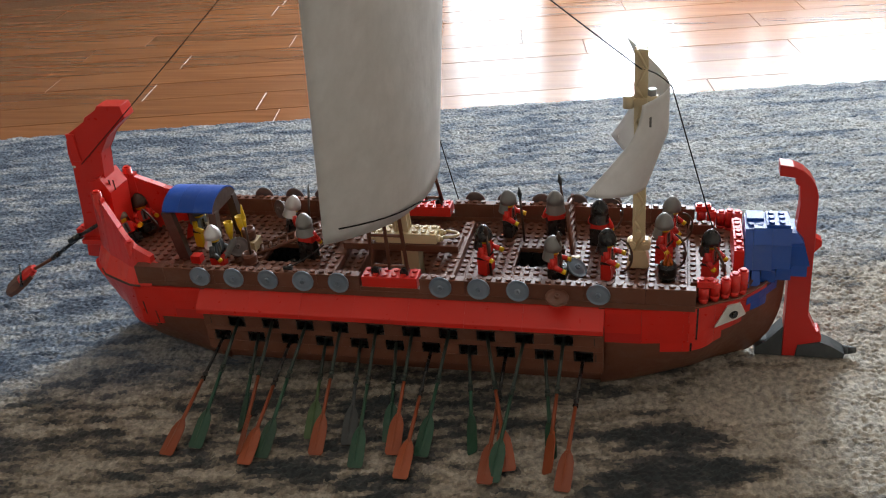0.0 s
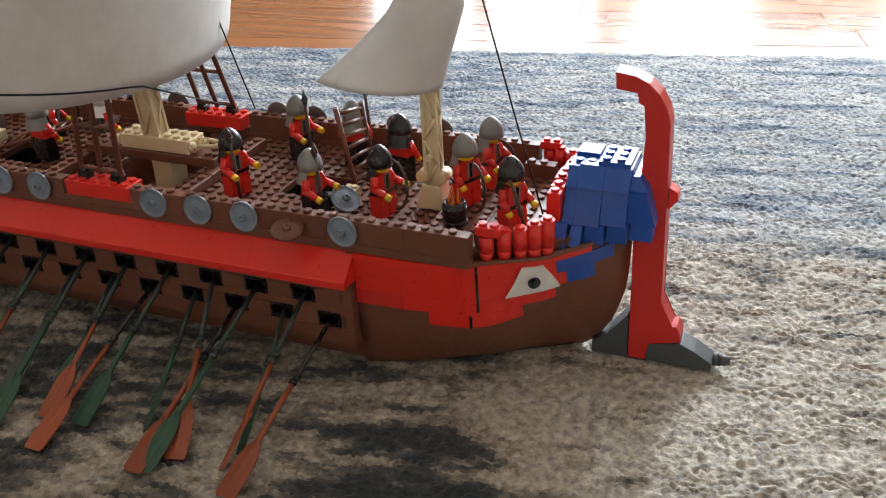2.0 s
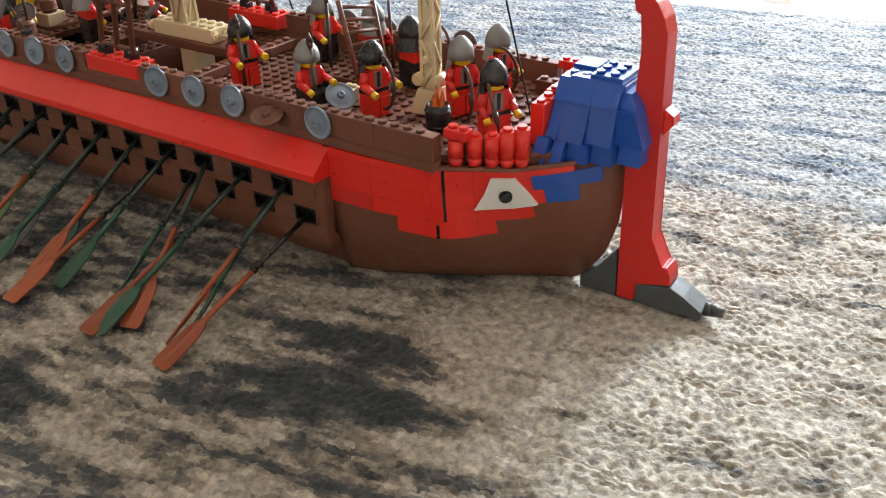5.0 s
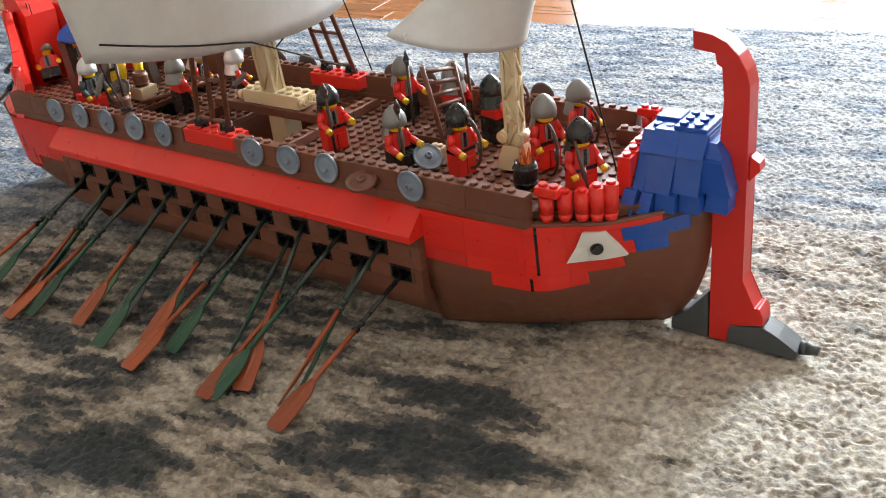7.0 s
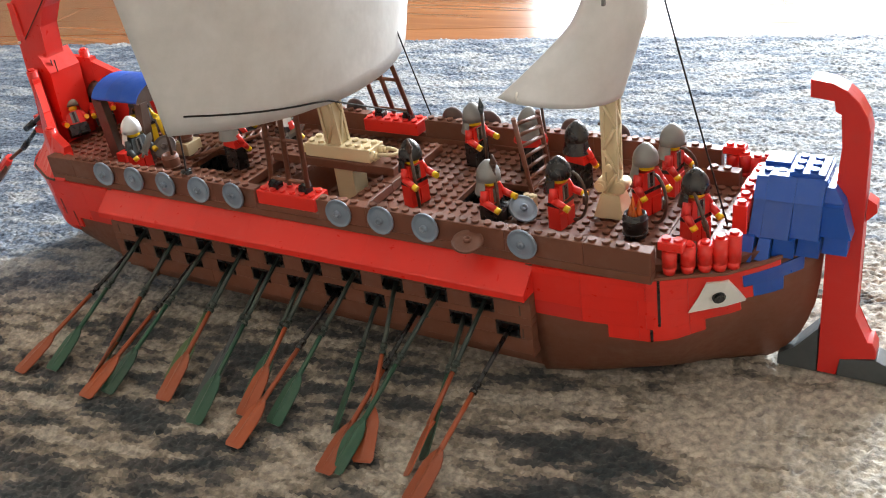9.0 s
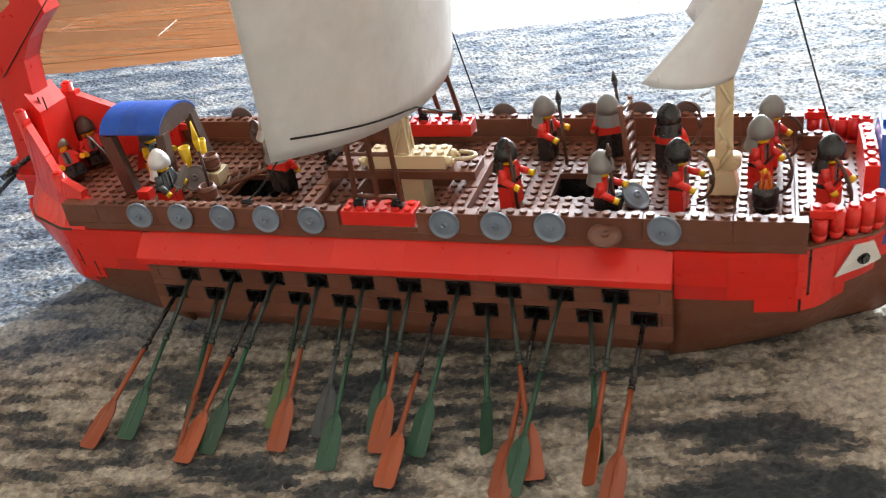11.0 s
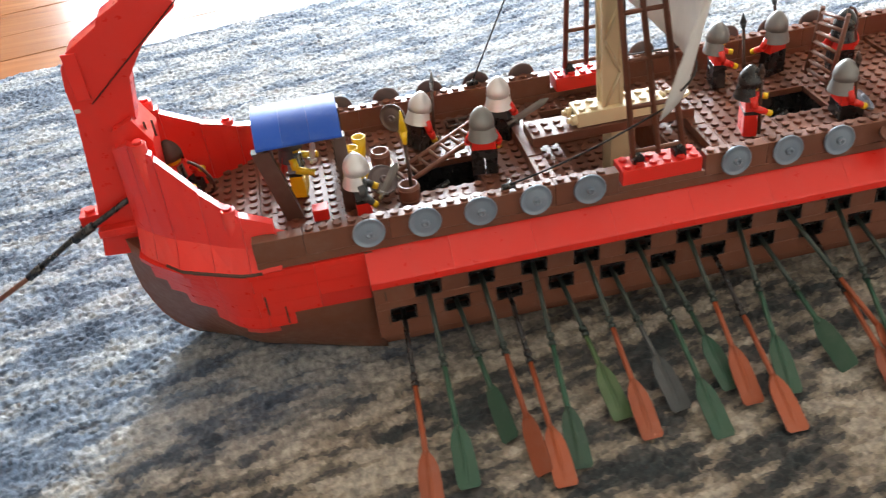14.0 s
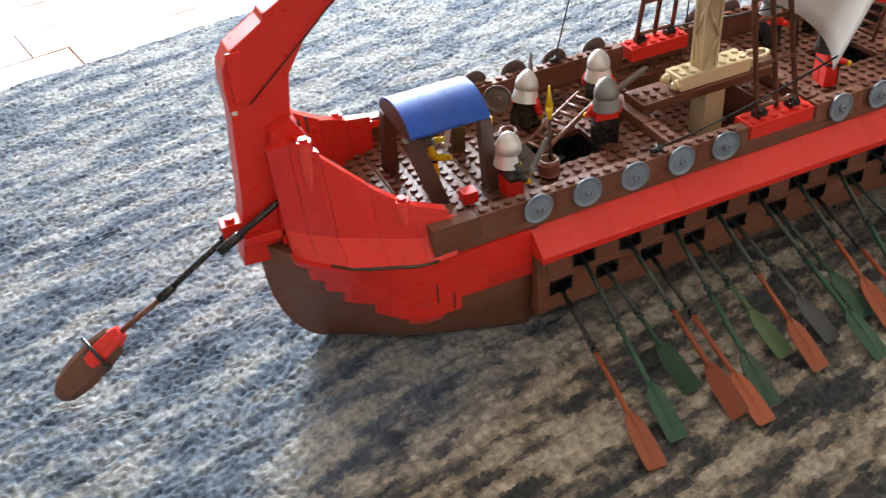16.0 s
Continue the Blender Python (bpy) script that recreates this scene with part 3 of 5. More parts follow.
for sign, x0, x1, z in ((1, 0.2405, 0.296, DECK + P), (-1, 0.2325, 0.296, DECK)):
    bm = bmesh.new()
    n = 8
    xs = [x0 + (x1 - x0) * i / n for i in range(n + 1)]
    for i in range(n):
        quad = [(sign * xs[i], s * (half(xs[i], 0.0868) - 0.009)) for s in (-1, 1)] + [(sign * xs[i + 1], s * max(0.001, half(xs[i + 1], 0.0868) - 0.009)) for s in (1, -1)]
        lo = [bm.verts.new((x, mid(x) + y, 0.0872)) for x, y in quad]
        hi = [bm.verts.new((x, mid(x) + y, z)) for x, y in quad]
        bm.faces.new(hi)
        for k in range(4):
            bm.faces.new((lo[k], lo[(k + 1) % 4], hi[(k + 1) % 4], hi[k]))
    for i in range(6):
        for j in range(-8, 8):
            x, y = x0 + S * (i + 0.5), S * (j + 0.5)
            if abs(y) < half(x + 0.004, 0.0868) - 0.013:
                stud(bm, sign * x, mid(sign * x) + y, z)
    at_ship(part("deck_plate", bm, BROWN, deck))
# hold floor and its lining under the mast step and hatches
bm = rbox(-0.150, 0.150, 0.020, 0.136, 0.056, 0.060)
for i in range(9):
    for j in range(12):
        stud(bm, -0.040 + S * (i + 0.5), 0.030 + S * (j + 0.5), 0.060)
at_ship(part("hold_floor", bm, BROWN, deck))
# main hold lined brown; small hatches black, their inner shade put into the colour
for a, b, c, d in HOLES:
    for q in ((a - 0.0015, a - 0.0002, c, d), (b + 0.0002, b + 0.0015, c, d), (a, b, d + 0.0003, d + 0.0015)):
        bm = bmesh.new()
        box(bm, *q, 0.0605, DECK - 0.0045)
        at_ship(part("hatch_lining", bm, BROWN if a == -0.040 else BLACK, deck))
# added dark boards behind the oar ports, standing in for the hull's inner shade
for y in (0.0165, 0.138):
    at_ship(part("hold_lining", rbox(-0.174, 0.174, y, y + 0.0015, 0.0302, 0.0838, 0.0001), DARKBROWN, deck))
# dark engine-like bricks seen down the hatches
for x, y, z in ((0.116, 0.084, 0.0605), (0.128, 0.078, 0.0605), (-0.118, 0.078, 0.0605)):
    bm = rbox(x - 0.006, x + 0.006, y - 0.005, y + 0.005, z, z + 0.012)
    tube(bm, (x - 0.004, y, z + 0.012), (x + 0.005, y - 0.001, z + 0.0165), 0.0026, n=10)
    at_ship(part("hold_block", bm, BLACK, deck))
# added black slabs stand in for the shade at the small hatches' bottom
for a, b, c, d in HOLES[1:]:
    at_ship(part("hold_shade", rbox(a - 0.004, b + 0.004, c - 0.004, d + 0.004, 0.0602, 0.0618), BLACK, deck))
at_ship(part("hold_plate", rbox(0.1170, 0.1290, 0.0850, 0.0900, 0.0660, 0.0700), WHITE, deck, "small white brick down the hatch"))

# ---- ship: rails ----
for side, y0, y1 in ((-1, 0.0058, 0.0138), (1, 0.1422, 0.1502)):
    rail = sp("rail", rbox(-0.236, 0.246, y0, y1, 0.0872, 0.0926), BROWN, "low brown brick rail with studs on top")
    cuts = [-0.236, -0.208, -0.160, -0.112, -0.064, -0.026, 0.026, 0.064, 0.112, 0.160, 0.208, 0.246]
    for a, b in zip(cuts, cuts[1:]):
        low = a == -0.026
        top = 0.0965 if low else 0.1066
        bm = rbox(a + 0.00006, b - 0.00006, y0, y1, 0.0927, top)
        if not low and a >= -0.208:
            for i in range(int((b - a + 0.001) / S)):
                stud(bm, a + S * (i + 0.5), (y0 + y1) / 2, top)
        at_ship(part("brick", bm, BROWN, rail))
    # red bricks that carry the shrouds
    ya, yb = (0.0060, 0.0218) if side < 0 else (0.1342, 0.1500)
    bm = rbox(-0.024, 0.024, ya, yb, 0.0966, 0.1062)
    for i in range(6):
        for j in range(2):
            stud(bm, -0.024 + S * (i + 0.5), ya + 0.0038 + 0.0079 * j, 0.1062)
    at_ship(part("red_brick", bm, RED, rail, "red brick carrying the shroud clips"))
    for x in (-0.0125, 0.0125):
        bm = rbox(x - 0.0035, x + 0.0035, (ya + yb) / 2 - 0.0035, (ya + yb) / 2 + 0.0035, 0.1063, 0.1105)
        tube(bm, (x, (ya + yb) / 2 - 0.004, 0.1112), (x, (ya + yb) / 2 + 0.004, 0.1112), 0.0022, n=10)
        at_ship(part("clip", bm, BLACK, rail))


# stern bulwarks: red stepped sides that climb to the stern post
def bulwark_half(x):
    for (xa, ya), (xb, yb) in zip(BW, BW[1:]):
        if xa >= x >= xb:
            return ya + (yb - ya) * (xa - x) / (xa - xb)
    return BW[-1][1]


BW = ((-0.205, 0.0685), (-0.216, 0.0665), (-0.245, 0.0575), (-0.265, 0.0425), (-0.286, 0.0285), (-0.300, 0.0165), (-0.306, 0.0095))
for side in (-1, 1):
    bul = None
    steps = ((-0.2110, -0.2225, 0.1035, 0.1068), (-0.2225, -0.2400, 0.1118, 0.1170), (-0.2400, -0.2600, 0.1170, 0.1290),
             (-0.2600, -0.2800, 0.1300, 0.1470), (-0.2800, -0.2935, 0.1500, 0.1540), (-0.2935, -0.3040, 0.1540, 0.1480))
    for a, b, za, zb in steps:
        bm = bmesh.new()
        low = 0.0872
        rows = []
        for x, zt in ((a - 0.0001, za), ((a + b) / 2, (za + zb) / 2), (b + 0.0001, zb)):
            h, foot = bulwark_half(x), half(-x, 0.0868) + 0.0015
            if a == -0.2110:
                low, foot = 0.1008, h
            rows.append([bm.verts.new((x, CY + side * w, z)) for w, z in ((foot, low), (0.35 * foot + 0.65 * h, min(low + 0.012, zt - 0.001)), (h, zt), (h - 0.0065, zt), (min(h, foot) - 0.0065, low))])
        for p, q in zip(rows, rows[1:]):
            for k in range(5):
                bm.faces.new((p[k], q[k], q[(k + 1) % 5], p[(k + 1) % 5]))
        bm.faces.new(rows[0]), bm.faces.new(rows[-1][::-1])
        bmesh.ops.recalc_face_normals(bm, faces=list(bm.faces))
        if a == -0.2110:  # low wedge brick that flares outwards
            for v in bm.verts:
                if v.co.z > 0.095:
                    v.co.y += side * 0.0025
        if bul is None:
            bul = sp("stern_bulwark", bm, RED, "red stepped brick bulwark")
        else:
            at_ship(part("brick", bm, RED, bul))
    bm = bmesh.new()
    sweep(bm, [(x, CY + side * (half(-x, 0.0868) + 0.0012), 0.0870) for x in (-0.234, -0.245, -0.256, -0.267, -0.278, -0.288)], 0.0011)
    at_ship(part("seam", bm, DARKBROWN, bul))
    for x, zt in ((-0.2455, 0.1215), (-0.2860, 0.1565)):
        bm = bmesh.new()
        yy = CY + side * (bulwark_half(x) - 0.0015)
        tube(bm, (x, yy, 0.0875), (x, yy, zt), 0.0042, n=14)
        tube(bm, (x, yy, zt), (x, yy, zt + 0.0017), 0.0025, n=12)
        at_ship(part("round_brick", bm, RED, bul))

# stern post sweeping up and forward
bm = bmesh.new()
prism(bm, [(-0.330, 0.077), (-0.292, 0.074), (-0.288, 0.125), (-0.286, 0.165), (-0.283, 0.187), (-0.272, 0.203), (-0.258, 0.2145), (-0.249, 0.221), (-0.251, 0.2325),
           (-0.2745, 0.2325), (-0.276, 0.2285), (-0.290, 0.2215), (-0.291, 0.2175), (-0.3105, 0.2065), (-0.3160, 0.198), (-0.3175, 0.186), (-0.3170, 0.171), (-0.3225, 0.120)],
      CY - 0.0085, CY + 0.0085)
bmesh.ops.bevel(bm, geom=list(bm.edges), offset=0.0004, segments=1, affect="EDGES")
post = sp("stern_post", bm, RED, "tall red stern post curling forward")
bm = rbox(-0.3135, -0.3055, CY - 0.0100, CY - 0.0086, 0.1790, 0.2060)
at_ship(part("slope_brick", bm, RED, post))
bm = rbox(-0.3165, -0.3135, CY - 0.0098, CY - 0.0086, 0.1720, 0.1742)
at_ship(part("clip", bm, WHITE, post))
for x in (-0.283, -0.2785):
    at_ship(part("groove", rbox(x - 0.0007, x + 0.0007, CY - 0.0088, CY - 0.0084, 0.150, 0.160, 0.0001), DARKBROWN, post))
bm = bmesh.new()
prism(bm, [(-0.306, 0.088), (-0.286, 0.088), (-0.280, 0.150), (-0.288, 0.165), (-0.300, 0.160)], CY - 0.015, CY + 0.015)
at_ship(part("post_cheek", bm, RED, post))
bm = rbox(-0.3370, -0.3245, CY - 0.0060, CY + 0.0060, 0.0960, 0.1050)
tube(bm, (-0.3310, CY, 0.1050), (-0.3310, CY, 0.1072), 0.003, n=10)
at_ship(part("rudder_bracket", bm, RED, post))
bm = rbox(-0.3270, -0.3000, CY - 0.0150, CY - 0.0086, 0.0935, 0.0985)
at_ship(part("rudder_bracket", bm, RED, post))

# bow post, ram and blue fore-structure, set a little off the middle line
BY = CY + 0.006
bm = bmesh.new()
prism(bm, [(0.3065, 0.1710), (0.3185, 0.1700), (0.3190, 0.1640), (0.3225, 0.1630), (0.3240, 0.1450), (0.3210, 0.0830), (0.3225, 0.0005), (0.3330, 0.0005),
           (0.3340, 0.0127), (0.3530, 0.0167), (0.3525, 0.0225), (0.3500, 0.0275), (0.3475, 0.0265), (0.3395, 0.0430), (0.3383, 0.1040), (0.3368, 0.1540),
           (0.3345, 0.1620), (0.3300, 0.1695), (0.3238, 0.1755), (0.3165, 0.1790), (0.3060, 0.1805)], BY - 0.0068, BY + 0.0068)
bmesh.ops.bevel(bm, geom=list(bm.edges), offset=0.0004, segments=1, affect="EDGES")
bpost = sp("bow_post", bm, REDDARK, "red bow post with inward hook")
bm = bmesh.new()
prism(bm, [(0.3388, 0.1020), (0.3440, 0.1085), (0.3435, 0.1130), (0.3388, 0.1160)], BY - 0.0042, BY + 0.0042)
at_ship(part("slope_brick", bm, RED, bpost))
bm = bmesh.new()
prism(bm, [(0.3000, 0.0008), (0.3222, 0.0008), (0.3210, 0.0310), (0.3090, 0.0150), (0.3000, 0.0080)], BY - 0.0075, BY + 0.0075)
ram = sp("ram", bm, DARKGREY, "dark grey ram with a pointed tip")
bm = bmesh.new()
prism(bm, [(0.3332, 0.0008), (0.3720, 0.0010), (0.3725, 0.0060), (0.3615, 0.0128), (0.3535, 0.0162), (0.3342, 0.0125)], BY - 0.0075, BY + 0.0075)
bmesh.ops.bevel(bm, geom=list(bm.edges), offset=0.0003, segments=1, affect="EDGES")
at_ship(part("ram_beam", bm, DARKGREY, ram))
bm = bmesh.new()
tube(bm, (0.3725, BY, 0.0052), (0.3760, BY, 0.0054), 0.0042, 0.0038, n=12)
tube(bm, (0.3760, BY, 0.0054), (0.3825, BY, 0.0056), 0.0038, 0.0025, n=12)
at_ship(part("ram_tip", bm, DARKGREY, ram))


def hip(parent, name, x0, x1, low_a, low_b, xt0, xt1, top_h, z0, z1, material, side):
    bm = bmesh.new()
    lo = [bm.verts.new(p) for p in ((x0, BY, z0), (x1, BY, z0), (x1, BY + side * low_b, z0), (x0, BY + side * low_a, z0))]
    hi = [bm.verts.new(p) for p in ((xt0, BY, z1), (xt1, BY, z1), (xt1, BY + side * top_h, z1), (xt0, BY + side * top_h, z1))]
    bm.faces.new(lo), bm.faces.new(hi[::-1])
    for k in range(4):
        bm.faces.new((lo[k], lo[(k + 1) % 4], hi[(k + 1) % 4], hi[k]))
    bmesh.ops.recalc_face_normals(bm, faces=list(bm.faces))
    return at_ship(part(name, bm, material, parent))


blue = sp("fore_block", rbox(0.2850, 0.3195, BY - 0.012, BY + 0.012, 0.0905, 0.1270), BLUE, "blue sloped block behind the bow post")
for side in (-1, 1):
    for a, b, tb, la, lb, out in ((0.2838, 0.2900, 0.2900, 0.0305, 0.0297, -0.0012), (0.2901, 0.3045, 0.3045, 0.0297, 0.0266, 0.0), (0.3046, 0.3190, 0.3190, 0.0266, 0.0225, 0.0),
                                  (0.3191, 0.3345, 0.3235, 0.0225, 0.0140, 0.0006)):
        lm = 0.5 * (la + lb) + out
        hip(blue, "slope_brick", a, b, lm, lm, a, b if a < 0.318 else 0.5 * (b + tb), 0.0195 + out, 0.0975, 0.1165, BLUE, side)
        if a < 0.318:
            hip(blue, "slope_brick", a, b, 0.0206, 0.0206, a, tb, 0.0138, 0.1166, 0.1272 + 0.0012 * (a > 0.29), BLUE, side)
    hip(blue, "slope_brick", 0.3191, 0.3290, 0.0165, 0.0165, 0.3191, 0.3235, 0.0125, 0.1166, 0.1240, BLUE, side)
    for a, b, l, top in ((0.2800, 0.2880, 0.0392, 0.0315), (0.2890, 0.2962, 0.0358, 0.0295), (0.2964, 0.3080, 0.0288, 0.0280), (0.3082, 0.3200, 0.0245, 0.0240), (0.3202, 0.3330, 0.0180, 0.0170)):
        hip(blue, "slope_brick", a, b, l, l, a + 0.0008, b - 0.0002, top, 0.0872, 0.0974 + 0.0012 * (a < 0.289), BLUE, side)
bm = rbox(0.2850, 0.2985, BY - 0.001, BY + 0.0135, 0.1272, 0.1304)
at_ship(part("top_plate", bm, BLUE, blue))
bm = bmesh.new()
for x in (0.2885, 0.2955):
    stud(bm, x, BY - 0.0065, 0.1272)
at_ship(part("stud_row", bm, BLUE, blue))
bm = rbox(0.3000, 0.3180, BY - 0.0125, BY + 0.0125, 0.1272, 0.1306)
for x in (0.3040, 0.3120):
    for y in (-0.0085, -0.0005, 0.0075):
        stud(bm, x, BY + y, 0.1306)
at_ship(part("top_plate", bm, BLUE, blue))
# red round bricks round the bow rail and the low cross wall before the blue block
for side in (-1, 1):
    rr = None
    for i, x in enumerate((0.2520, 0.2605, 0.2685, 0.2755, 0.2815)):
        bm = bmesh.new()
        yy = mid(x) + side * (half(x, 0.087) - 0.0034)
        top = (0.1032, 0.1052, 0.1056, 0.1085, 0.1096)[i]
        tube(bm, (x, yy, 0.0890), (x, yy, 0.0935), 0.0033, 0.0041, n=16)
        tube(bm, (x, yy, 0.0935), (x, yy, top), 0.0041, n=16)
        tube(bm, (x, yy, top), (x, yy, top + 0.0017), 0.0025, n=12)
        if rr is None:
            rr = sp("bow_rail", bm, RED, "row of red round bricks round the bow")
        else:
            at_ship(part("round_brick", bm, RED, rr))
    ym = mid(0.253) + side * 0.0640
    bm = rbox(0.2465, 0.2600, ym - 0.004, ym + 0.004, 0.1040, 0.1090)
    stud(bm, 0.2500, ym, 0.109)
    stud(bm, 0.2565, ym, 0.109)
    at_ship(part("brick", bm, RED, rr))
for k, (y, zt) in enumerate(((0.0555, 0.1155), (0.0635, 0.1165), (0.0715, 0.1180), (0.0795, 0.1180), (0.0875, 0.1165), (0.0955, 0.1165), (0.1035, 0.1155))):
    y += 0.003
    bm = rbox(0.2752, 0.2830, y - 0.00395, y + 0.00395, 0.0918, zt)
    stud(bm, 0.2791, y, zt)
    if k == 0:
        bwall = sp("bow_wall", bm, RED, "low red brick wall across the bow")
    else:
        at_ship(part("brick", bm, RED, bwall))
for y in (0.030, 0.126):
    bm = rbox(0.2420, 0.2620, y - 0.004, y + 0.004, 0.0920, 0.1020)
    stud(bm, 0.246, y, 0.102), stud(bm, 0.254, y, 0.102)
    sp("deck_box", bm, BROWN)

# ---- masts ----
def truss_mast(parent, name, a, b, w, d, bays, material, label=""):
    """A square lattice mast: two side webs with corner flanges and zigzag braces."""
    a, b = Vector(a), Vector(b)
    bm = bmesh.new()
    t = 0.0021
    n = b - a
    for sx in (-1, 1):
        for sy in (-1, 1):
            o = Vector((sx * (w / 2 - t / 2), sy * (d / 2 - t / 2), 0))
            vs = box(bm, -t / 2, t / 2, -t / 2, t / 2, 0, 1)
            for v in vs:
                v.co = a + o + Vector((v.co.x, v.co.y, 0)) + n * v.co.z
    vs = box(bm, -w / 2 + 0.0014, w / 2 - 0.0014, -d / 2 + 0.0014, d / 2 - 0.0014, 0, 1)
    for v in vs:
        v.co = a + Vector((v.co.x, v.co.y, 0)) + n * v.co.z
    for i in range(bays):
        p, q = a + n * (i / bays), a + n * ((i + 1) / bays)
        s = 1 if i % 2 else -1
        for face in (-1, 1):
            tube(bm, p + Vector((s * w * 0.4, face * d * 0.42, 0)), q + Vector((-s * w * 0.4, face * d * 0.42, 0)), 0.0012, n=5)
            tube(bm, p + Vector((face * w * 0.42, s * d * 0.4, 0)), q + Vector((face * w * 0.42, -s * d * 0.4, 0)), 0.0012, n=5)
    return sp(name, bm, material, label)


mast = truss_mast(ship, "main_mast", (-0.006, CY, 0.112), (-0.016, CY - 0.019, 0.46), 0.0135, 0.0115, 15, TAN, "tall tan lattice mast")
bm = rbox(-0.030, 0.026, CY - 0.009, CY + 0.009, 0.1035, 0.1130)
for i in range(7):
    for j in range(2):
        if not -0.017 < -0.026 + S * i < 0.003:
            stud(bm, -0.026 + S * i, CY - 0.0042 + 0.0084 * j, 0.1130)
at_ship(part("mast_step", bm, TAN, mast, "tan bricks clamping the mast"))
for x, s in ((-0.0302, -1), (0.0262, 1)):
    for y in (-0.007, 0.004):
        bm = bmesh.new()
        tube(bm, (x, CY + y, 0.1085), (x + s * 0.0035, CY + y, 0.1085), 0.0034, n=12)
        tube(bm, (x + s * 0.0035, CY + y, 0.1085), (x + s * 0.006, CY + y, 0.1085), 0.0022, 0.0018, n=12)
        at_ship(part("round_plate", bm, TAN, mast))
bm = bmesh.new()
sweep(bm, [(0.0325 + 0.0125 * math.cos(a), CY - 0.002 + 0.0058 * math.sin(a), 0.1105) for a in [math.pi * (i / 9 - 0.5) for i in range(10)]], 0.0014, 7)
at_ship(part("bow_loop", bm, TAN, mast))
at_ship(part("mast_foot", rbox(-0.008, 0.008, CY - 0.008, CY + 0.008, 0.0602, 0.0970), TAN, mast))
bm = rbox(-0.060, 0.046, CY - 0.0115, CY + 0.0115, 0.0972, 0.1034)
for x in (-0.056, -0.048, -0.040, 0.037, 0.0425):
    for j in range(2):
        stud(bm, x, CY - 0.004 + S * j, 0.1034)
sp("mast_beam", bm, BROWN, "brown beam carrying the mast across the hold")
for x0, x1 in ((-0.0660, -0.0560), (0.0405, 0.0495)):
    for y0, y1 in ((0.030, 0.058), (0.098, 0.126)):
        bm = rbox(x0, x1, y0, y1, DECK + 0.0018, 0.0965)
        for j in range(3):
            stud(bm, (x0 + x1) / 2, y0 + 0.004 + S * j + 0.002, 0.0965)
        sp("hold_coaming", bm, BROWN)
    sp("hold_coaming", rbox(x0, x1, 0.0582, 0.0978, DECK + 0.0018, 0.0970), BROWN)

# shrouds: brown lattice ladders leaning in to the mast
def lattice(name, a0, a1, b0, b1, rungs, r, material, label, category="", mid=False):
    """Two uprights from a0 to a1 and from b0 to b1 with rungs between."""
    a0, a1, b0, b1 = map(Vector, (a0, a1, b0, b1))
    lines = [("upright", a0, a1), ("upright", b0, b1)] + ([("upright", (a0 + b0) / 2, (a1 + b1) / 2)] if mid else [])
    for i in range(rungs):
        f = (i + 0.5) / rungs if not mid else (i + 0.12) / rungs
        lines.append(("rung", a0.lerp(a1, f), b0.lerp(b1, f)))
    made = []
    for nm, p, q in lines:
        bm = bmesh.new()
        tube(bm, p, q, r * (1 if nm == "upright" else 0.8), n=6)
        made.append((nm, bm))
    return made


for side in (-1, 1):
    yb, yt = (CY - 0.0645, CY - 0.030) if side < 0 else (CY + 0.0645, CY + 0.012)
    sh = None
    for nm, bm in lattice("shroud", (-0.0150, yb, 0.1100), (-0.0230, yt, 0.32), (0.0150, yb, 0.1100), (-0.0060, yt, 0.32), 8, 0.0018, BROWN, "", mid=True):
        if sh is None:
            sh = sp("shroud", bm, BROWN, "reddish brown lattice shroud")
        else:
            at_ship(part(nm, bm, BROWN, sh))

fore = truss_mast(ship, "fore_mast", (0.200, 0.0735, 0.104), (0.1995, 0.0715, 0.277), 0.0098, 0.0085, 12, TAN, "tan lattice fore mast")
bm = bmesh.new()
lo = box(bm, 0.1905, 0.2095, 0.064, 0.083, DECK + 0.0018, 0.1045)
for v in lo:
    if v.co.z > 0.1:
        v.co.x = 0.200 + (v.co.x - 0.200) * 0.62
        v.co.y = 0.0735 + (v.co.y - 0.0735) * 0.62
bmesh.ops.bevel(bm, geom=list(bm.edges), offset=0.0003, segments=1, affect="EDGES")
at_ship(part("mast_step", bm, TAN, fore, "tan sloped mast foot"))
for s in (-1, 1):
    bm = bmesh.new()
    tube(bm, (0.200 + s * 0.006, 0.0675, 0.1095), (0.200 + s * 0.006, 0.079, 0.1095), 0.0038, n=14)
    tube(bm, (0.200 + s * 0.006, 0.0665, 0.1095), (0.200 + s * 0.006, 0.080, 0.1095), 0.0024, n=10)
    at_ship(part("round_plate", bm, TAN, fore))
for z in (0.122, 0.262):
    bm = bmesh.new()
    tube(bm, (0.1995, 0.0665, z), (0.1995, 0.0785, z), 0.0022, n=10)
    at_ship(part("pin", bm, TAN, fore))
bm = rbox(0.1890, 0.2110, 0.0655, 0.0780, 0.2330, 0.2390)
at_ship(part("yard_clamp", bm, TAN, fore))
for s in (-1, 1):
    bm = bmesh.new()
    tube(bm, (0.1995 + s * 0.009, 0.064, 0.2330), (0.1995 + s * 0.009, 0.064, 0.2430), 0.0042, n=12)
    at_ship(part("round_plate", bm, TAN, fore))
bm = bmesh.new()
tube(bm, (0.2080, 0.0630, 0.2330), (0.2080, 0.0640, 0.2480), 0.0034, n=10)
tube(bm, (0.2060, 0.0620, 0.2180), (0.2075, 0.0640, 0.2360), 0.0017, n=8)
tube(bm, (0.2095, 0.0620, 0.2180), (0.2095, 0.0640, 0.2360), 0.0015, n=8)
at_ship(part("lever", bm, STEEL, fore))
